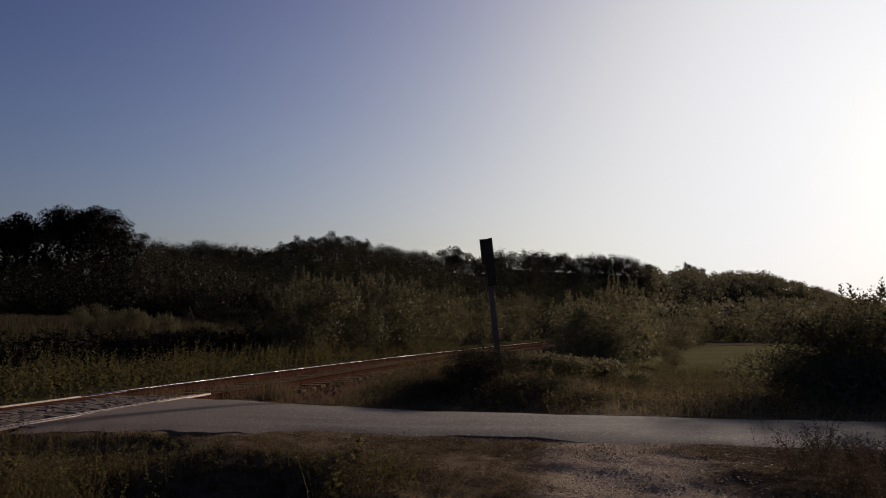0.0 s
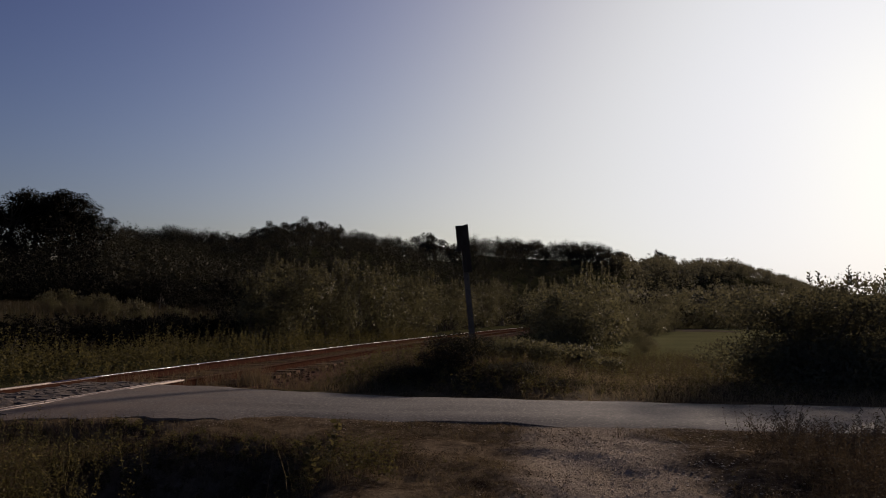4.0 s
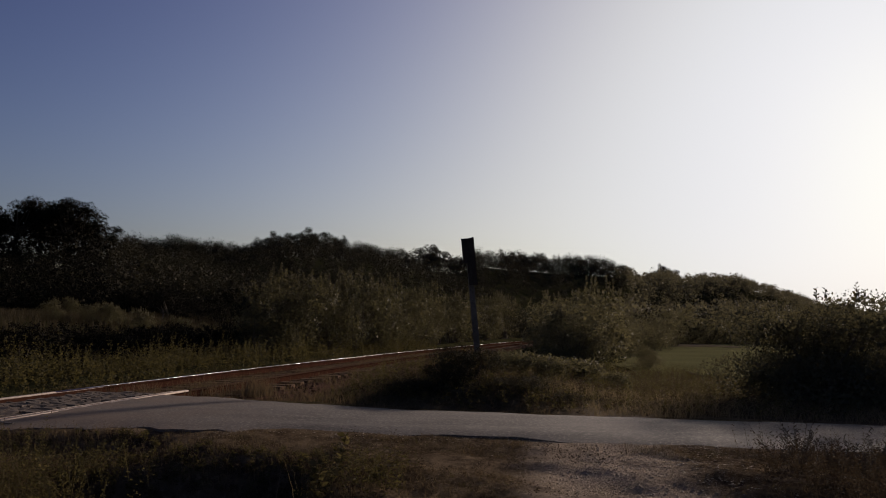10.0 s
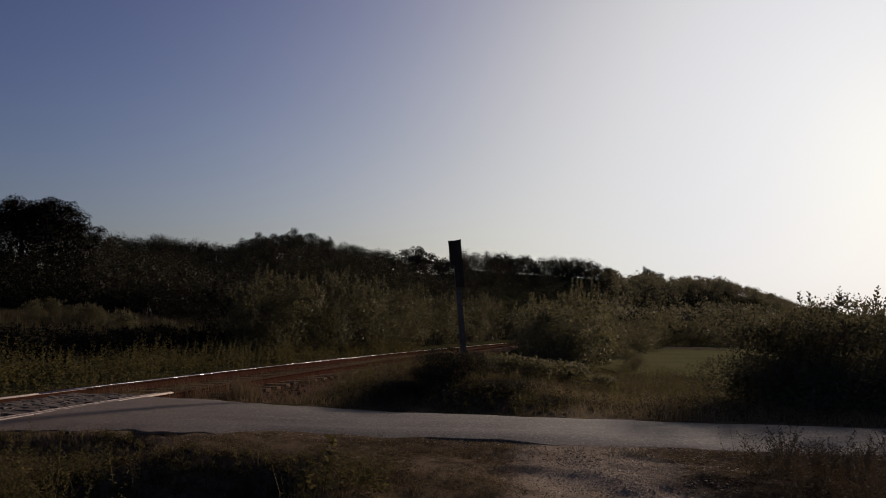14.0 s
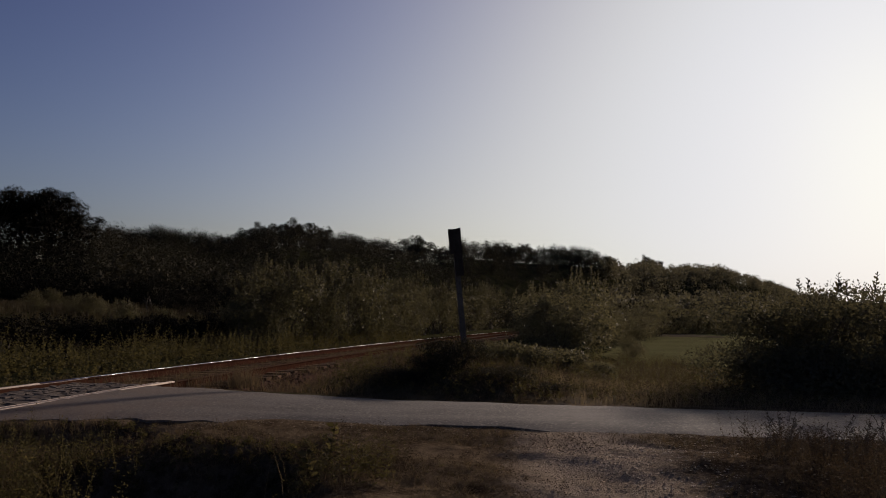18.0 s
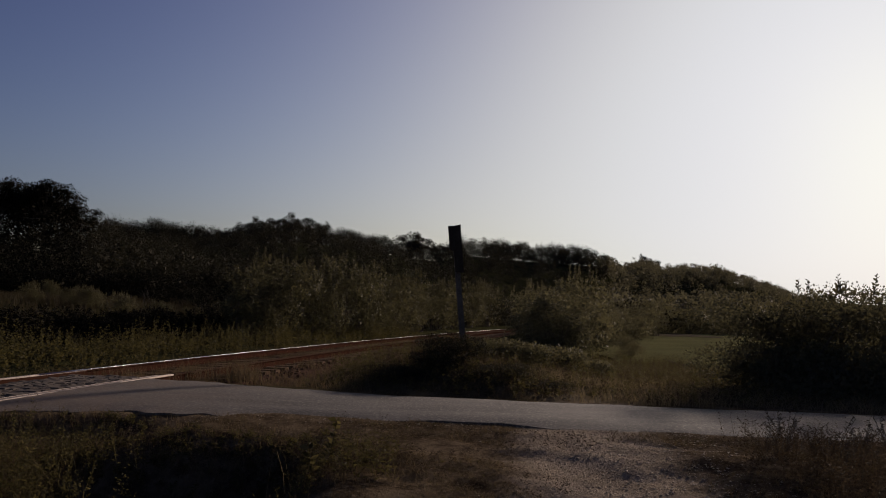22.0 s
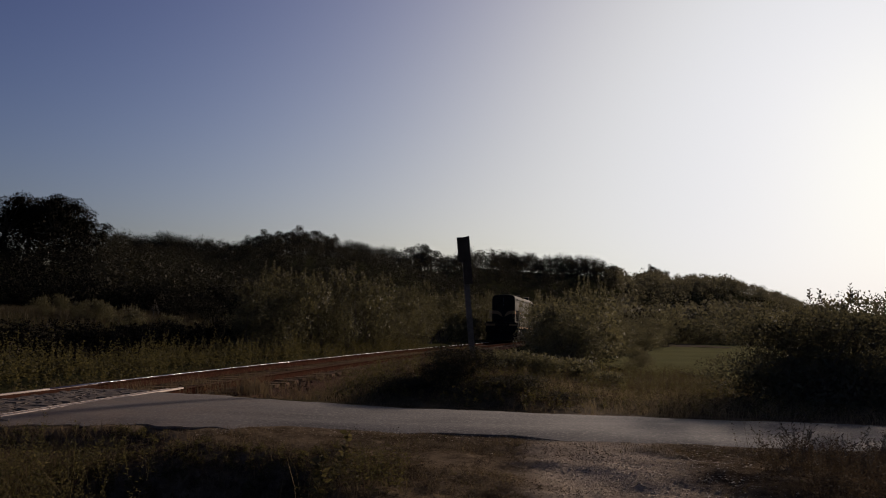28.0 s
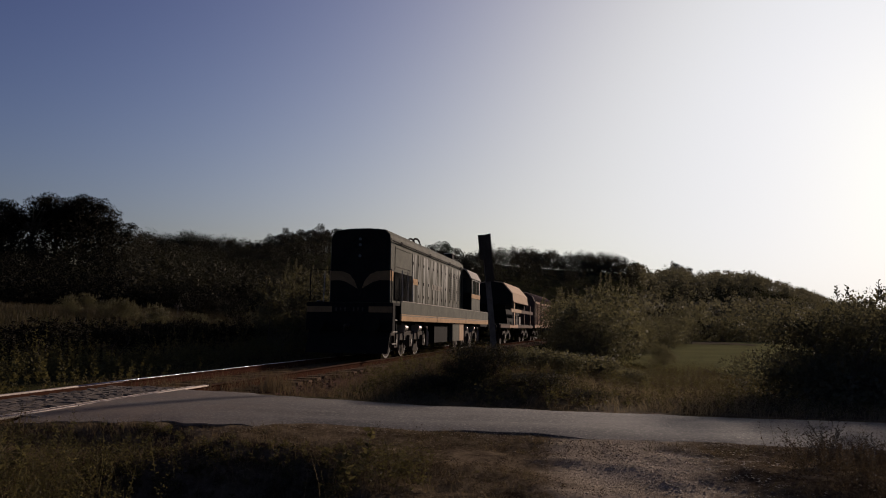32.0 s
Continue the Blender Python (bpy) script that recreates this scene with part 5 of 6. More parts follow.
        boxed("battery_box", TAN, L, s * 1.28 - 0.07, s * 1.28 + 0.07, -3.0, -2.1, 0.42, 1.12, "dusty beige battery box")
    return L


def hopper_wagon():
    W = thing("hopper_wagon", "dark brown hopper wagon with a slanted cream swing roof", "wagon")
    h, f = 7.6, 3.5
    boxed("underframe", BLACKISH, W, -1.2, 1.2, -h, h, 0.95, 1.25)
    bm = bmesh.new()
    prism(bm, [(-f + 0.1, 2.5), (-f + 0.1, 3.3), (f - 0.1, 3.3), (f - 0.1, 2.5), (2.4, 1.25), (-2.4, 1.25)], -0.85, 0.85, "x")
    part("hopper", bm, BLACKISH, W, "near-black hopper")
    for s in (-1, 1):
        for nm, arc in (("roof_flap", [(1.42, 2.72), (1.36, 3.25)]), ("upper_flap", [(1.355, 3.26), (0.75, 3.95), (0.1, 4.05)])):
            bm = bmesh.new()
            out = [(s * u, v) for u, v in arc]
            prism(bm, out + [(s * (u - 0.05), v - 0.04) for u, v in arc[::-1]], -f, f)
            part(nm, bm, TAN, W, "slanted dusty cream roof flap")
        boxed("flap_lip", RIB, W, s * 1.42 - 0.04, s * 1.42 + 0.03, -f, f, 2.66, 2.72)
        boxed("side_beam", TAN, W, s * 1.33 - 0.03, s * 1.33 + 0.03, -0.6, f + 0.4, 2.02, 2.24, "pale side beam")
        boxed("side_beam", BROWN, W, s * 1.33 - 0.03, s * 1.33 + 0.03, -h + 0.6, -0.61, 2.02, 2.24)
        boxed("stanchion", TAN, W, s * 1.32 - 0.05, s * 1.32 + 0.05, f - 1.0, f - 0.6, 1.2, 2.66, "pale upright")
        for y in (-h + 2.0, -2.2):
            boxed("stanchion", BROWN, W, s * 1.3 - 0.04, s * 1.3 + 0.04, y - 0.1, y + 0.1, 1.2, 2.66)
        boxed("sole_bar", RIB, W, s * 1.25 - 0.04, s * 1.25 + 0.04, 0.6, f + 0.6, 1.0, 1.2, "pale sole bar")
        boxed("sole_bar", BROWN, W, s * 1.25 - 0.04, s * 1.25 + 0.04, f + 0.61, h, 1.0, 1.2)
        boxed("sole_bar", BROWN, W, s * 1.25 - 0.04, s * 1.25 + 0.04, -h, 0.59, 1.0, 1.2)
        for y in (f - 2.0, f - 2.6):
            boxed("ladder_bar", GREY, W, s * 1.3 - 0.02, s * 1.3 + 0.02, y - 0.04, y + 0.04, 1.22, 1.85)
        boxed("brake_plate", GREY, W, s * 1.3 - 0.02, s * 1.3 + 0.02, -0.4, 0.2, 1.22, 1.75, "pale plate on the wagon side")
    for y in (-f, f):
        bm = bmesh.new()
        prism(bm, [(-1.3, 2.5), (1.3, 2.5), (1.3, 3.2), (0.72, 3.9), (0.1, 4.0), (-0.1, 4.0), (-0.72, 3.9), (-1.3, 3.2)], y - 0.04, y + 0.04)
        part("end_wall", bm, BLACKISH, W, "near-black end wall")
    buffers(W, h, 1)
    buffers(W, -h, -1)
    bogie(W, 4.2, (-0.9, 0.9), 0.46)
    bogie(W, -4.2, (-0.9, 0.9), 0.46)
    return W


def ribbed_wagon():
    W = thing("covered_wagon", "brown covered wagon with pale ribbed sides", "wagon")
    h = 6.2
    boxed("underframe", BLACKISH, W, -1.2, 1.2, -h, h, 0.95, 1.25)
    bm = bmesh.new()
    prism(bm, [(-1.3, 1.25), (1.3, 1.25), (1.3, 3.1), (1.1, 3.55), (0.6, 3.85), (-0.6, 3.85), (-1.1, 3.55), (-1.3, 3.1)], -h + 0.3, h - 0.3)
    part("body", bm, BROWN, W)
    for s in (-1, 1):
        y = -h + 0.4
        while y < h - 0.3:
            boxed("rib", RIB, W, s * 1.33 - 0.05, s * 1.33 + 0.05, y - 0.08, y + 0.08, 1.25, 3.12, "pale upright rib", 0)
            bm = bmesh.new()
            tube(bm, [(s * 1.33, y, 3.1), (s * 1.14, y, 3.57), (s * 0.62, y, 3.88), (0, y, 3.93)], [0.045] * 4, 5)
            part("roof_rib", bm, RIB, W)
            y += 0.86
        boxed("sole_bar", RIB, W, s * 1.3 - 0.05, s * 1.3 + 0.05, -h, h, 1.02, 1.25, "pale sole bar")
        boxed("top_rail", RIB, W, s * 1.33 - 0.04, s * 1.33 + 0.04, -h + 0.3, h - 0.3, 3.02, 3.14)
    buffers(W, h, 1)
    buffers(W, -h, -1)
    bogie(W, 4.2, (-0.9, 0.9), 0.46)
    bogie(W, -4.2, (-0.9, 0.9), 0.46)
    return W


LOCO = locomotive()
HOPPER = hopper_wagon()
RIBBED = ribbed_wagon()

crossing()

# ================= grass and weeds =================


# belt of green weeds beyond the line
p = region(9000, -16, 6, 9, 46, 101, lambda x, y: (lateral_of(x, y) < -2.0 - 0.3 * np.sin(y * 1.7)) & (lateral_of(x, y) > -7.5))
tall = np.clip(0.68 + 0.2 * np.sin(p[:, 0] * 2.1 + 1.3 * np.sin(p[:, 1] * 0.9)) + 0.16 * np.sin(p[:, 1] * 2.7 + p[:, 0] * 1.1), 0.3, 1.0)
weeds("trackside_weeds", "belt of tall green weeds beyond the track", p, tall, 0.06, 34, GRASS_GREEN, 102, 0.36, 0.0015)
p = region(10000, -14, 4, 6, 34, 103, lambda x, y: (lateral_of(x, y) < -1.0) & (lateral_of(x, y) > -2.6) & off_road(x, y))
grass("trackside_grass", "pale dry grass along the track", p, 0.27, GRASS_DRY, 104, 0.003, 0.6, 5, 0.07)
# mound and verge on this side of the line


def bank(q):
    """Only short grass grows on the shaded bank above the road."""
    return np.where(q[:, 1] < 12.3, np.interp(q[:, 0], [-1.2, -0.4, 1.9, 2.5], [1.0, 0.4, 0.4, 1.0]), 1.0)


p = region(14500, -6, 12, 9.3, 24, 105, lambda x, y: (lateral_of(x, y) > 0.85) & (y > np.interp(x, ROAD_X, ROAD_FAR) + 0.02) & ((y > 11.4 - 0.5 * (x > -3)) | (x > -1.2)))
grass("verge_grass", "dry grass on the mound between road and track", p[p[:, 0] < 1.6], 0.20 * bank(p[p[:, 0] < 1.6]), GRASS_DRY, 106, 0.003, 0.8, 5, 0.08)
grass("straw_grass", "straw between road and meadow, coloured paler as sunlit", p[p[:, 0] >= 1.6], 0.21 * bank(p[p[:, 0] >= 1.6]), STRAW, 146, 0.003, 0.9, 6, 0.1)
p = region(5600, -2, 9, 10, 28, 107, lambda x, y: (lateral_of(x, y) > 2.2) & (y > np.interp(x, ROAD_X, ROAD_FAR) + 0.4))
weeds("verge_weeds", "green and withered weeds on the mound", p, 0.44 * np.interp(p[:, 1], [11, 14.5], [0.45, 1]), 0.05, 13, GRASS_GREEN, 108, 0.2)
p = region(2600, -1, 9, 10, 26, 127, lambda x, y: (lateral_of(x, y) > 2.2) & (y > np.interp(x, ROAD_X, ROAD_FAR) + 0.3))
weeds("withered_verge_weeds", "withered brown weeds on the mound", p, 0.42 * np.interp(p[:, 1], [11, 14.5], [0.45, 1]), 0.04, 16, BROWN_WEED, 128)
# meadow
mx, my = np.linspace(0, 1, 60), np.linspace(19, 82, 60)
MX, MY = np.meshgrid(mx, my)
MXX = track_x(MY) + 9.0 + 0.4 * np.sin(MY * 0.7) + MX * (18 + 0.35 * MY)
ii = (np.arange(59)[:, None] * 60 + np.arange(59)[None]).ravel()
meadow = new("meadow", mesh_from("meadow", np.stack([MXX, MY, ground_z(MXX, MY) + 0.05], -1).reshape(-1, 3), np.stack([ii, ii + 1, ii + 61, ii + 60], 1), FIELD, True))
tagged(meadow, "short green meadow beyond the road", "meadow", kind="structure")
p = region(8000, 4, 40, 16, 60, 109, lambda x, y: (lateral_of(x, y) > 6.5) & (y > 15))
grass("meadow_grass", "short green meadow grass", p, 0.09, MEADOW_GREEN, 110, 0.009, 0.5, 4, 0.25)
px = np.linspace(18, 28, 40)
PY = np.stack([68.0 + 0.9 * np.sin(px * 0.9), 80.0 + 0.6 * np.sin(px * 0.7)], 0)
v = np.stack([np.stack([px, px]), PY, ground_z(np.stack([px, px]), PY) + 0.08], -1).reshape(-1, 3)
ii = np.arange(39)
tagged(new("field_path", mesh_from("field_path", v, np.stack([ii, ii + 1, ii + 41, ii + 40], 1), PATH)), "pale dry path along the meadow's end", "path", kind="structure")
ROUGH_GRASS = foliage("rough grass", (0.04, 0.033, 0.022), (0.075, 0.061, 0.04), 0.25, 0.8)
# rough grass on the rising ground beyond the line
p = region(9000, -42, -4, 24, 54, 121, lambda x, y: (lateral_of(x, y) < -9) & (x / y > -0.75))
grass("rough_grass", "rough dry grass on the rising ground", p, 0.45, ROUGH_GRASS, 122, 0.014, 0.35, 5, 0.3)
# grass growing between the rails
p = region(9000, -7, 3, 11.7, 36, 123, lambda x, y: (np.abs(lateral_of(x, y)) < 0.68) | ((lateral_of(x, y) < -0.4) & (lateral_of(x, y) > -1.6) & (y < 13.5)))
rng = np.random.default_rng(124)
k = np.repeat(np.arange(len(p)), 4)
q = p[k] + rng.normal(size=(len(k), 2)) * 0.05
root = np.stack([q[:, 0], q[:, 1], track_z(q[:, 1]) - 0.18], 1)
tuft = new("track_grass", blades_mesh("track_grass", root, rng.uniform(0.06, 0.2, len(k)) * np.interp(q[:, 1], [12.5, 15], [1.35, 0.75]), rng.uniform(0.1, 0.7, len(k)), 0.004, GRASS_DRY, rng))
tagged(tuft, "dry grass growing between the sleepers", "grass", kind="stuff")
# grass hiding the near rail beside the road
p = region(5200, -5, 1, 11.7, 19, 133, lambda x, y: (lateral_of(x, y) > 0.35) & (lateral_of(x, y) < 1.7 + 0.3 * np.sin(y * 3)) & off_road(x, y) & (np.sin(y * 1.9 + 0.5) > -0.75) & (y < 13.4 + 0.6 * np.sin(x * 5)))
k = np.repeat(np.arange(len(p)), 5)
q = p[k] + rng.normal(size=(len(k), 2)) * 0.05
root = np.stack([q[:, 0], q[:, 1], np.maximum(track_z(q[:, 1]) - 0.18, ground_z(q[:, 0], q[:, 1]))], 1)
tuft = new("rail_grass", blades_mesh("rail_grass", root, rng.uniform(0.14, 0.40, len(k)), rng.uniform(0.1, 0.7, len(k)), 0.0035, GRASS_DRY, rng))
tagged(tuft, "dry grass growing over the near rail", "grass", kind="stuff")
p = region(260, -6, -3, 10.3, 13.5, 155, lambda x, y: (np.abs(lateral_of(x, y) + 0.62) < 0.16) & (np.sin(y * 5) > -0.3))
k = np.repeat(np.arange(len(p)), 5)
q = p[k] + rng.normal(size=(len(k), 2)) * 0.04
tuft = new("far_rail_grass", blades_mesh("far_rail_grass", np.stack([q[:, 0], q[:, 1], track_z(q[:, 1]) - 0.14], 1), rng.uniform(0.12, 0.24, len(k)), rng.uniform(0.2, 0.8, len(k)), 0.003, GRASS_DRY, rng))
tagged(tuft, "dry grass leaning over the far rail by the crossing", "grass", kind="stuff")
p = region(3600, -5, 2, 12, 22, 153, lambda x, y: (lateral_of(x, y) > 1.0) & (lateral_of(x, y) < 2.1) & off_road(x, y) & (np.sin(y * 2.3) + np.sin(y * 5.1 + x) > -0.9))
k = np.repeat(np.arange(len(p)), 5)
q = p[k] + rng.normal(size=(len(k), 2)) * 0.05
root = np.stack([q[:, 0], q[:, 1], np.maximum(track_z(q[:, 1]) - 0.24 - 0.3 * np.maximum(lateral_of(q[:, 0], q[:, 1]) - 1.4, 0), ground_z(q[:, 0], q[:, 1]))], 1)
tuft = new("shoulder_grass", blades_mesh("shoulder_grass", root, rng.uniform(0.08, 0.24, len(k)), rng.uniform(0.1, 0.8, len(k)), 0.0035, GRASS_DRY, rng))
tagged(tuft, "dry grass on the shoulder of the track", "grass", kind="stuff")
# foreground


def shaded_dip(x):
    """Plants stay low in the middle of the hollow."""
    return np.interp(x, [-3.5, -2.9, -1.3, -0.8], [1.0, 0.5, 0.5, 0.9])


def hollow(x, y):
    return off_road(x, y) & (x < -0.7 + 0.5 * np.sin(y * 2.3) + 0.25 * np.sin(y * 7))


p = region(5200, -5.5, 0.2, 3.4, 8.0, 111, hollow)
grass("foreground_grass", "tall dry grass in the hollow by the road", p, np.interp(p[:, 1], [4, 6, 7.6], [0.46, 0.38, 0.12]) * np.clip((-p[:, 0] - 0.3) / 1.3, 0.25, 1) * shaded_dip(p[:, 0]), GRASS_DRY, 112, 0.0022, 0.35, 4, 0.07)
p = region(2400, -5.5, -0.2, 3.4, 7.3, 113, hollow)
weeds("foreground_weeds", "leafy green weeds in the hollow by the road", p, np.interp(p[:, 1], [4, 6, 7.4], [0.40, 0.32, 0.1]) * shaded_dip(p[:, 0]) + 0.12 * (p[:, 0] < -3.1), 0.04, 22, GRASS_GREEN, 114, 0.12)
p = region(700, -5.5, -0.2, 3.6, 7.2, 119, hollow)
weeds("foreground_docks", "tall withered seeding weeds in the hollow by the road", p, np.interp(p[:, 1], [4, 6, 7.4], [0.55, 0.45, 0.2]) * shaded_dip(p[:, 0]), 0.022, 34, BROWN_WEED, 120)


def turf(x, y):
    return off_road(x, y) & (np.abs(x - 1.3 - 0.03 * np.maximum(y - 4.5, 0) ** 2) > 0.75 - 0.5 * smooth01((y - 6.9) / 0.4) * smooth01((x - 1.3) / 0.3)) & (np.sin(x * 2.3 + 1.5 * np.sin(y * 1.7)) + np.cos(y * 3.1 + x) > -0.5)


p = region(11000, -2.2, 8, 3.6, 8.3, 115, turf)
grass("short_turf", "short trampled dry grass beside the road", p, 0.035 + 0.03 * np.sin(p[:, 0] * 5 + p[:, 1] * 3) ** 2, GRASS_DRY, 116, 0.0028, 0.9, 5, 0.05)
p = region(5000, -2.2, 8, 3.6, 8.2, 125, turf)
grass("short_green_turf", "short green turf beside the road", p, 0.03, GRASS_GREEN, 126, 0.0035, 0.8, 5, 0.06)
p = region(2000, -1.6, 1.6, 3.6, 7.6, 135, lambda x, y: off_road(x, y) & (np.sin(x * 3.1 + 2 * np.sin(y * 2.3)) + np.cos(y * 4.1 + x * 2) > -0.2) & (x < 0.9 + 0.12 * np.maximum(y - 4.5, 0) ** 2))
weeds("withered_turf", "low withered plants in the trampled turf", p, 0.03, 0.016, 12, BROWN_WEED, 136, 0.16, 0.003)
p = region(850, -5.6, -2.9, 3.6, 7.9, 137, off_road)
weeds("tall_verge_weeds", "tall sunlit weeds by the crossing", p, np.interp(p[:, 1], [4, 6.3, 7.0, 7.9], [0.75, 0.42, 0.14, 0.05]), 0.04, 22, GRASS_GREEN, 138, 0.12)
p = region(2200, -12, -4.6, 3.6, 8.6, 139, off_road)
grass("corner_grass", "dry grass at the road's bend", p, 0.28, GRASS_DRY, 140, 0.004, 0.4, 6, 0.1)
p = region(1600, -6.6, -3.6, 6.2, 8.3, 143, off_road)
grass("bend_grass", "dry grass at the edge of the crossing", p, np.interp(p[:, 1], [6.2, 7.1, 7.7], [0.32, 0.2, 0.06]), GRASS_DRY, 144, 0.003, 0.4, 6, 0.07)
p = region(300, -5.4, -2.5, 3.9, 6.6, 147, hollow)
weeds("broad_weeds", "broad-leaved weeds lit from behind in the hollow", p, 0.6, 0.034, 44, WEED_LIT, 148, 0.2)
p = region(70, -5.0, -0.8, 3.8, 6.0, 149, hollow)
grass("seed_stalks", "tall pale grass stalks in the hollow", p, 0.62, STRAW, 150, 0.0022, 0.5, 4, 0.05)
p = region(2000, 2.5, 7, 4.0, 6.3, 117, lambda x, y: off_road(x, y) & (x > 2.4 + 0.3 * np.sin(y * 4)))
weeds("dry_weeds", "dry brown weeds at the roadside", p, 0.36, 0.02, 24, BROWN_WEED, 118)


# ================= single plants and litter =================


def dry_stalk(x, y, h, seed):
    """A fan of thin stems from one root, each with small withered leaves."""
    r = random.Random(seed)
    ob = thing("dry_stalk", "dry weed with thin branching stems at the roadside", "plant", group="dry stalks by the road")
    base = Vector((x, y, float(ground_z(x, y)) - 0.03))
    for k in range(r.randrange(4, 8)):
        lean = r.uniform(-0.55, 0.55)
        top = base + Vector((lean * h, r.uniform(-0.3, 0.3) * h, h * r.uniform(0.65, 1.05)))
        mid = base.lerp(top, 0.5) + Vector((-lean * h * 0.12, 0, 0.02))
        bm = bmesh.new()
        tube(bm, [base, mid, top], [0.0035, 0.0028, 0.0012], 4)
        for q in range(9):
            f = 0.35 + 0.65 * q / 8
            c = base.lerp(mid, f * 2) if f < 0.5 else mid.lerp(top, f * 2 - 1)
            a = r.uniform(0, math.tau)
            e = c + Vector((math.cos(a) * 0.03, math.sin(a) * 0.03, r.uniform(0.0, 0.035)))
            tube(bm, [c, c.lerp(e, 0.5), e], [0.001, 0.005, 0.001], 4)
        part("stem", bm, BARK, ob)


def leafy_weed(x, y, h, seed):
    """A single tall weed: stem and broad pointed leaves."""
    rng = np.random.default_rng(seed)
    ob = thing("leafy_weed", "single leafy green weed lit from behind", "plant", group="leafy weeds by the road")
    base = np.array([x, y, float(ground_z(x, y)) - 0.02])
    top = base + np.array([rng.uniform(-0.2, 0.35) * h, rng.uniform(-0.15, 0.15) * h, h])
    bm = bmesh.new()
    tube(bm, [base, base * 0.5 + top * 0.5, top], [0.006, 0.004, 0.002], 5)
    part("stem", bm, WEED_LIT, ob)
    n = 34
    f = np.linspace(0.25, 1, n)[:, None]
    a = np.arange(n) * 2.4
    way = np.stack([np.cos(a), np.sin(a), rng.uniform(0.1, 0.8, n)], 1)
    leaf = new("foliage", leaves_mesh("foliage", base + (top - base) * f, way, 0.085 * rng.uniform(0.6, 1.2, n), 0.26, WEED_LIT, rng))
    tagged(leaf, kind="stuff").parent = ob


def litter():
    r = random.Random(12)
    dry_stalk(2.86, 6.35, 0.36, 99)
    for k in range(24):
        dry_stalk(r.uniform(3.1, 5.2), r.uniform(6.0, 6.8), r.uniform(0.26, 0.46), k)
    for k, (x, y, h) in enumerate(((-0.85, 5.85, 0.42), (-0.95, 5.6, 0.34), (-2.6, 6.3, 0.3), (-3.4, 5.3, 0.55), (-3.0, 4.8, 0.5), (-3.7, 5.9, 0.45))):
        leafy_weed(x, y, h, 300 + k)
    ob = thing("pale_stone", "pale rounded stone lying among the weeds", "stone", pose(-1.95, 5.55, float(ground_z(-1.95, 5.55)) + 0.2))
    o = new("block", rock_mesh("block", GRAVEL, 9))
    o.scale = (0.11, 0.09, 0.08)
    o.parent = ob
    b = thing("fallen_branch", "dead forked branch lying in the meadow", "branch")
    for pts, w in ((((8.3, 24.6, 0.18), (8.9, 24.0, 0.1), (9.6, 23.2, -0.02)), 0.03), (((8.9, 24.0, 0.1), (8.2, 23.4, 0.02)), 0.02), (((8.5, 24.4, 0.15), (8.0, 24.5, 0.3)), 0.015)):
        bm = bmesh.new()
        tube(bm, [Vector((x, y, float(ground_z(x, y)) + z + 0.04)) for x, y, z in pts], [w, w * 0.7, w * 0.4][:len(pts)], 6)
        part("limb", bm, BARK, b)


litter()

# ================= gravel by the road =================


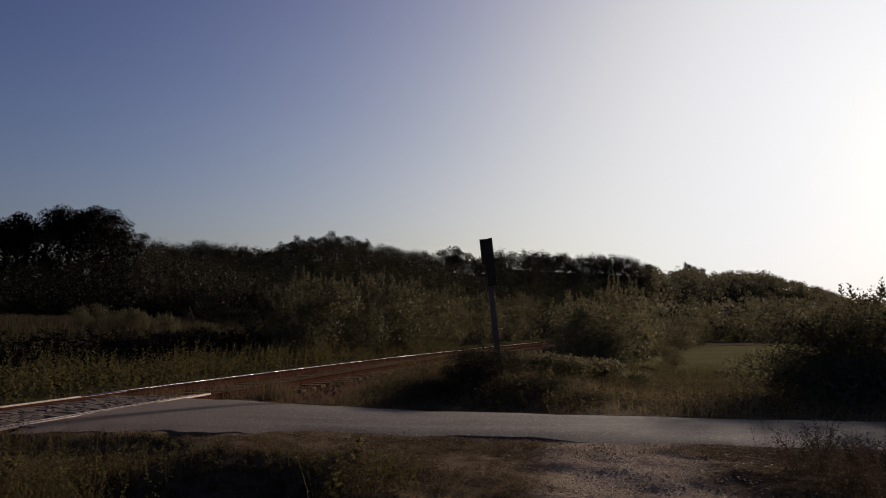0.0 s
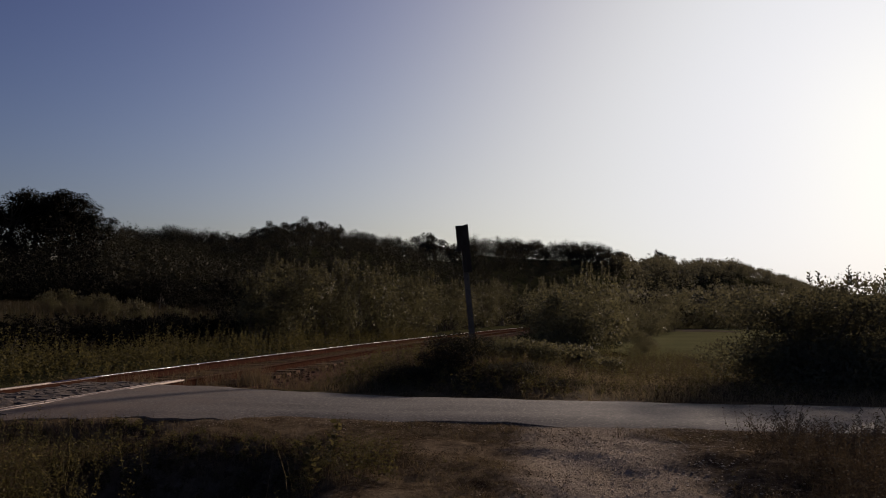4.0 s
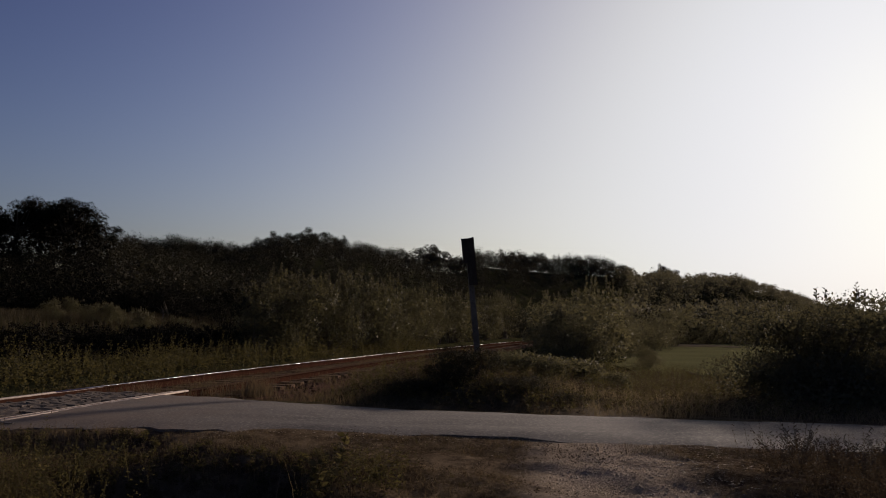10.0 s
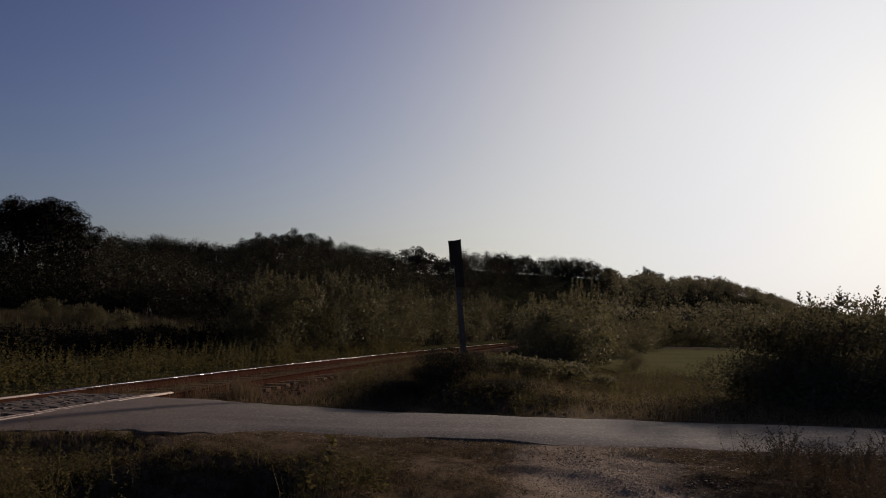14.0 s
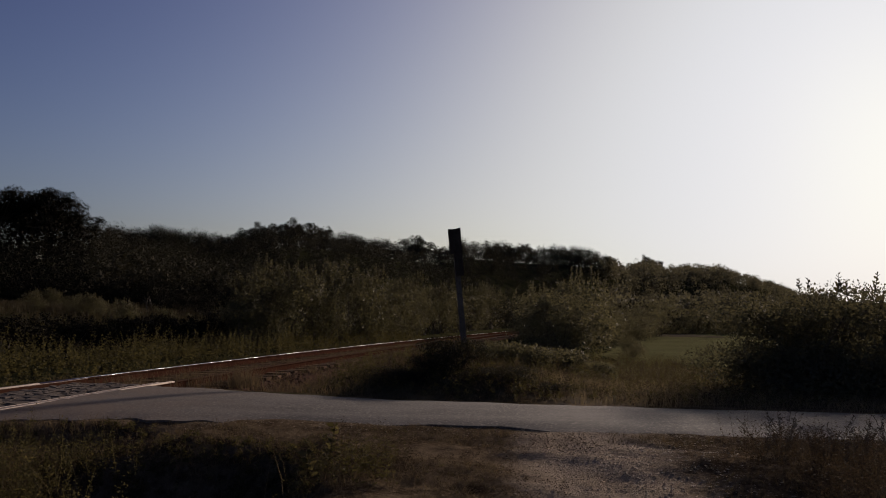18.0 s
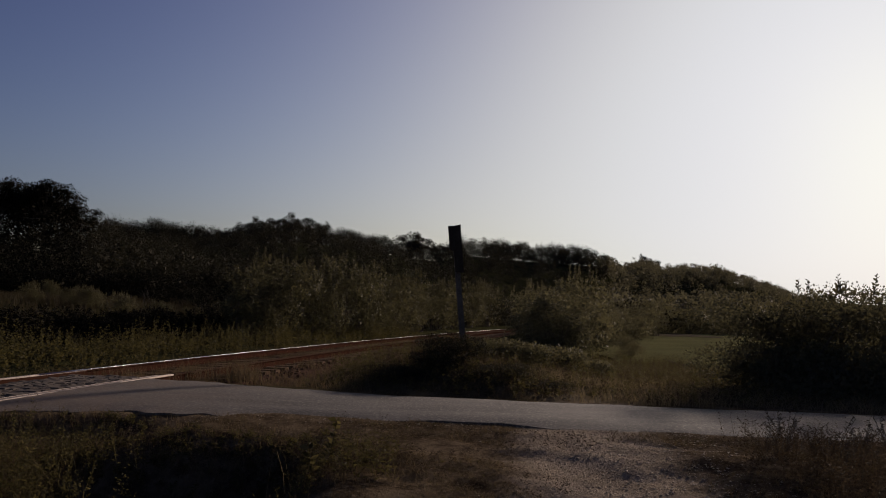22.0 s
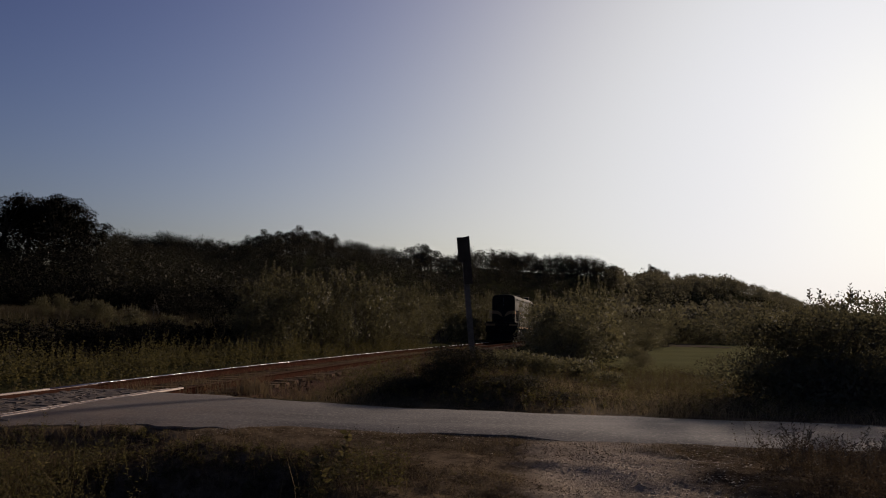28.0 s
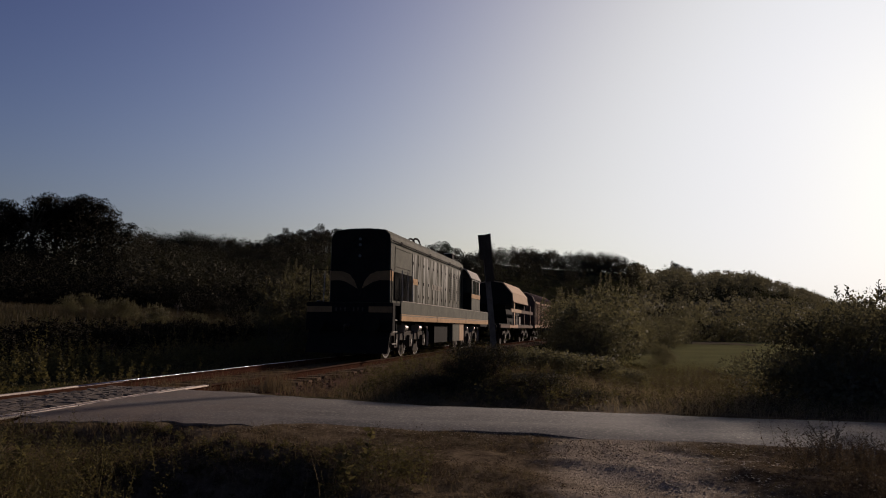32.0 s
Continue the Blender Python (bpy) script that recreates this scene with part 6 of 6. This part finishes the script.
def gravel_patch():
    rng = np.random.default_rng(131)
    xs, ys = np.arange(0.0, 4.2, 0.07), np.arange(3.2, 8.0, 0.07)
    X, Y = np.meshgrid(xs, ys)
    mid = 1.5 + 0.03 * (Y - 4.5) ** 2 * (Y > 4.5)
    half = 0.5 + 0.14 * np.sin(Y * 5) + 0.14 * np.sin(X * 7 + Y * 3) + 0.12 * np.sin(X * 19 + 4 * np.sin(Y * 11)) + 0.1 * np.sin(X * 31 - Y * 23) + 0.25 * (Y > 6.6) * (Y - 6.6)
    inside = (np.abs(X - mid) < half) & (Y < np.interp(X, ROAD_X, ROAD_NEAR) + 0.05)
    Z = ground_z(X, Y)
    pts = np.stack([X, Y, Z], -1)[inside]
    n = 9000
    k = rng.integers(0, len(pts), n)
    q = pts[k] + np.concatenate([rng.normal(size=(n, 2)) * np.array([0.36, 0.14]) + np.array([0.1, 0.0]), np.zeros((n, 1))], 1)
    q[:, 2] = ground_z(q[:, 0], q[:, 1]) + 0.004
    st = new("pebbles", stones_mesh("pebbles", q, 0.003 + 0.013 * rng.uniform(0, 1, n) ** 4, PEBBLE, rng, 0.5))
    tagged(st, "loose pale pebbles on the gravel", "stones", kind="stuff")


gravel_patch()

# loose chippings along the road's near edge
rng = np.random.default_rng(141)
cx = rng.uniform(-2.6, 6, 1500)
cy = np.interp(cx, ROAD_X, ROAD_NEAR) + rng.normal(size=1500) * 0.22 - 0.1
tagged(new("road_chippings", stones_mesh("road_chippings", np.stack([cx, cy, np.maximum(ground_z(cx, cy), road_z(cx, cy) - 0.04) + 0.008], 1), 0.004 + 0.010 * rng.uniform(0, 1, 1500) ** 3, PEBBLE, rng, 0.5)), "loose chippings along the road edge", "stones", kind="stuff")

# ================= movement =================
LINE_Y = np.linspace(-30, 520, 5501)
LINE_S = np.concatenate([[0], np.cumsum(np.hypot(np.diff(track_x(LINE_Y)), np.diff(LINE_Y)))])


def on_line(s):
    y = float(np.interp(s, LINE_S, LINE_Y))
    return Vector(track_at(y))


def run(t):
    """How far the train still has to go at t seconds; it slows very slightly."""
    return 0.2 + 9.75 * (32 - t) + 0.1 * (32 - t) ** 2


def hood_front(t):
    """Distance along the line of the locomotive's hood end."""
    return float(np.interp(22.3, LINE_Y, LINE_S)) + run(t)


def vehicle_pose(s, half):
    """s: the vehicle's middle; its two bogies, half apart from it, ride the line. It runs towards smaller s."""
    f, b = on_line(s - half), on_line(s + half)
    d = (f - b).normalized()
    x = d.cross(Vector((0, 0, 1))).normalized()
    z = x.cross(d)
    m = Matrix((x, d, z)).transposed().to_4x4()
    return Matrix.Translation((f + b) / 2) @ m


def motions():
    times = [0.5 * k for k in range(65)]
    for ob, behind, half in ((LOCO, 7.3, 5.2), (HOPPER, 7.3 + 11.0 + 2.9 + 7.6, 4.2), (RIBBED, 7.3 + 11.0 + 2.9 + 15.2 + 0.9 + 6.2, 4.2)):
        walk(ob, [(t, vehicle_pose(hood_front(t) + behind, half)) for t in times])
    steps = [0.0] + [27 + k / 30 for k in range(151)]
    for ob, y, r in WHEELS:
        walk(ob, [(t, pose(0, y, r, -math.degrees((run(27) - run(max(t, 27))) / r), 0, 0)) for t in steps])


motions()
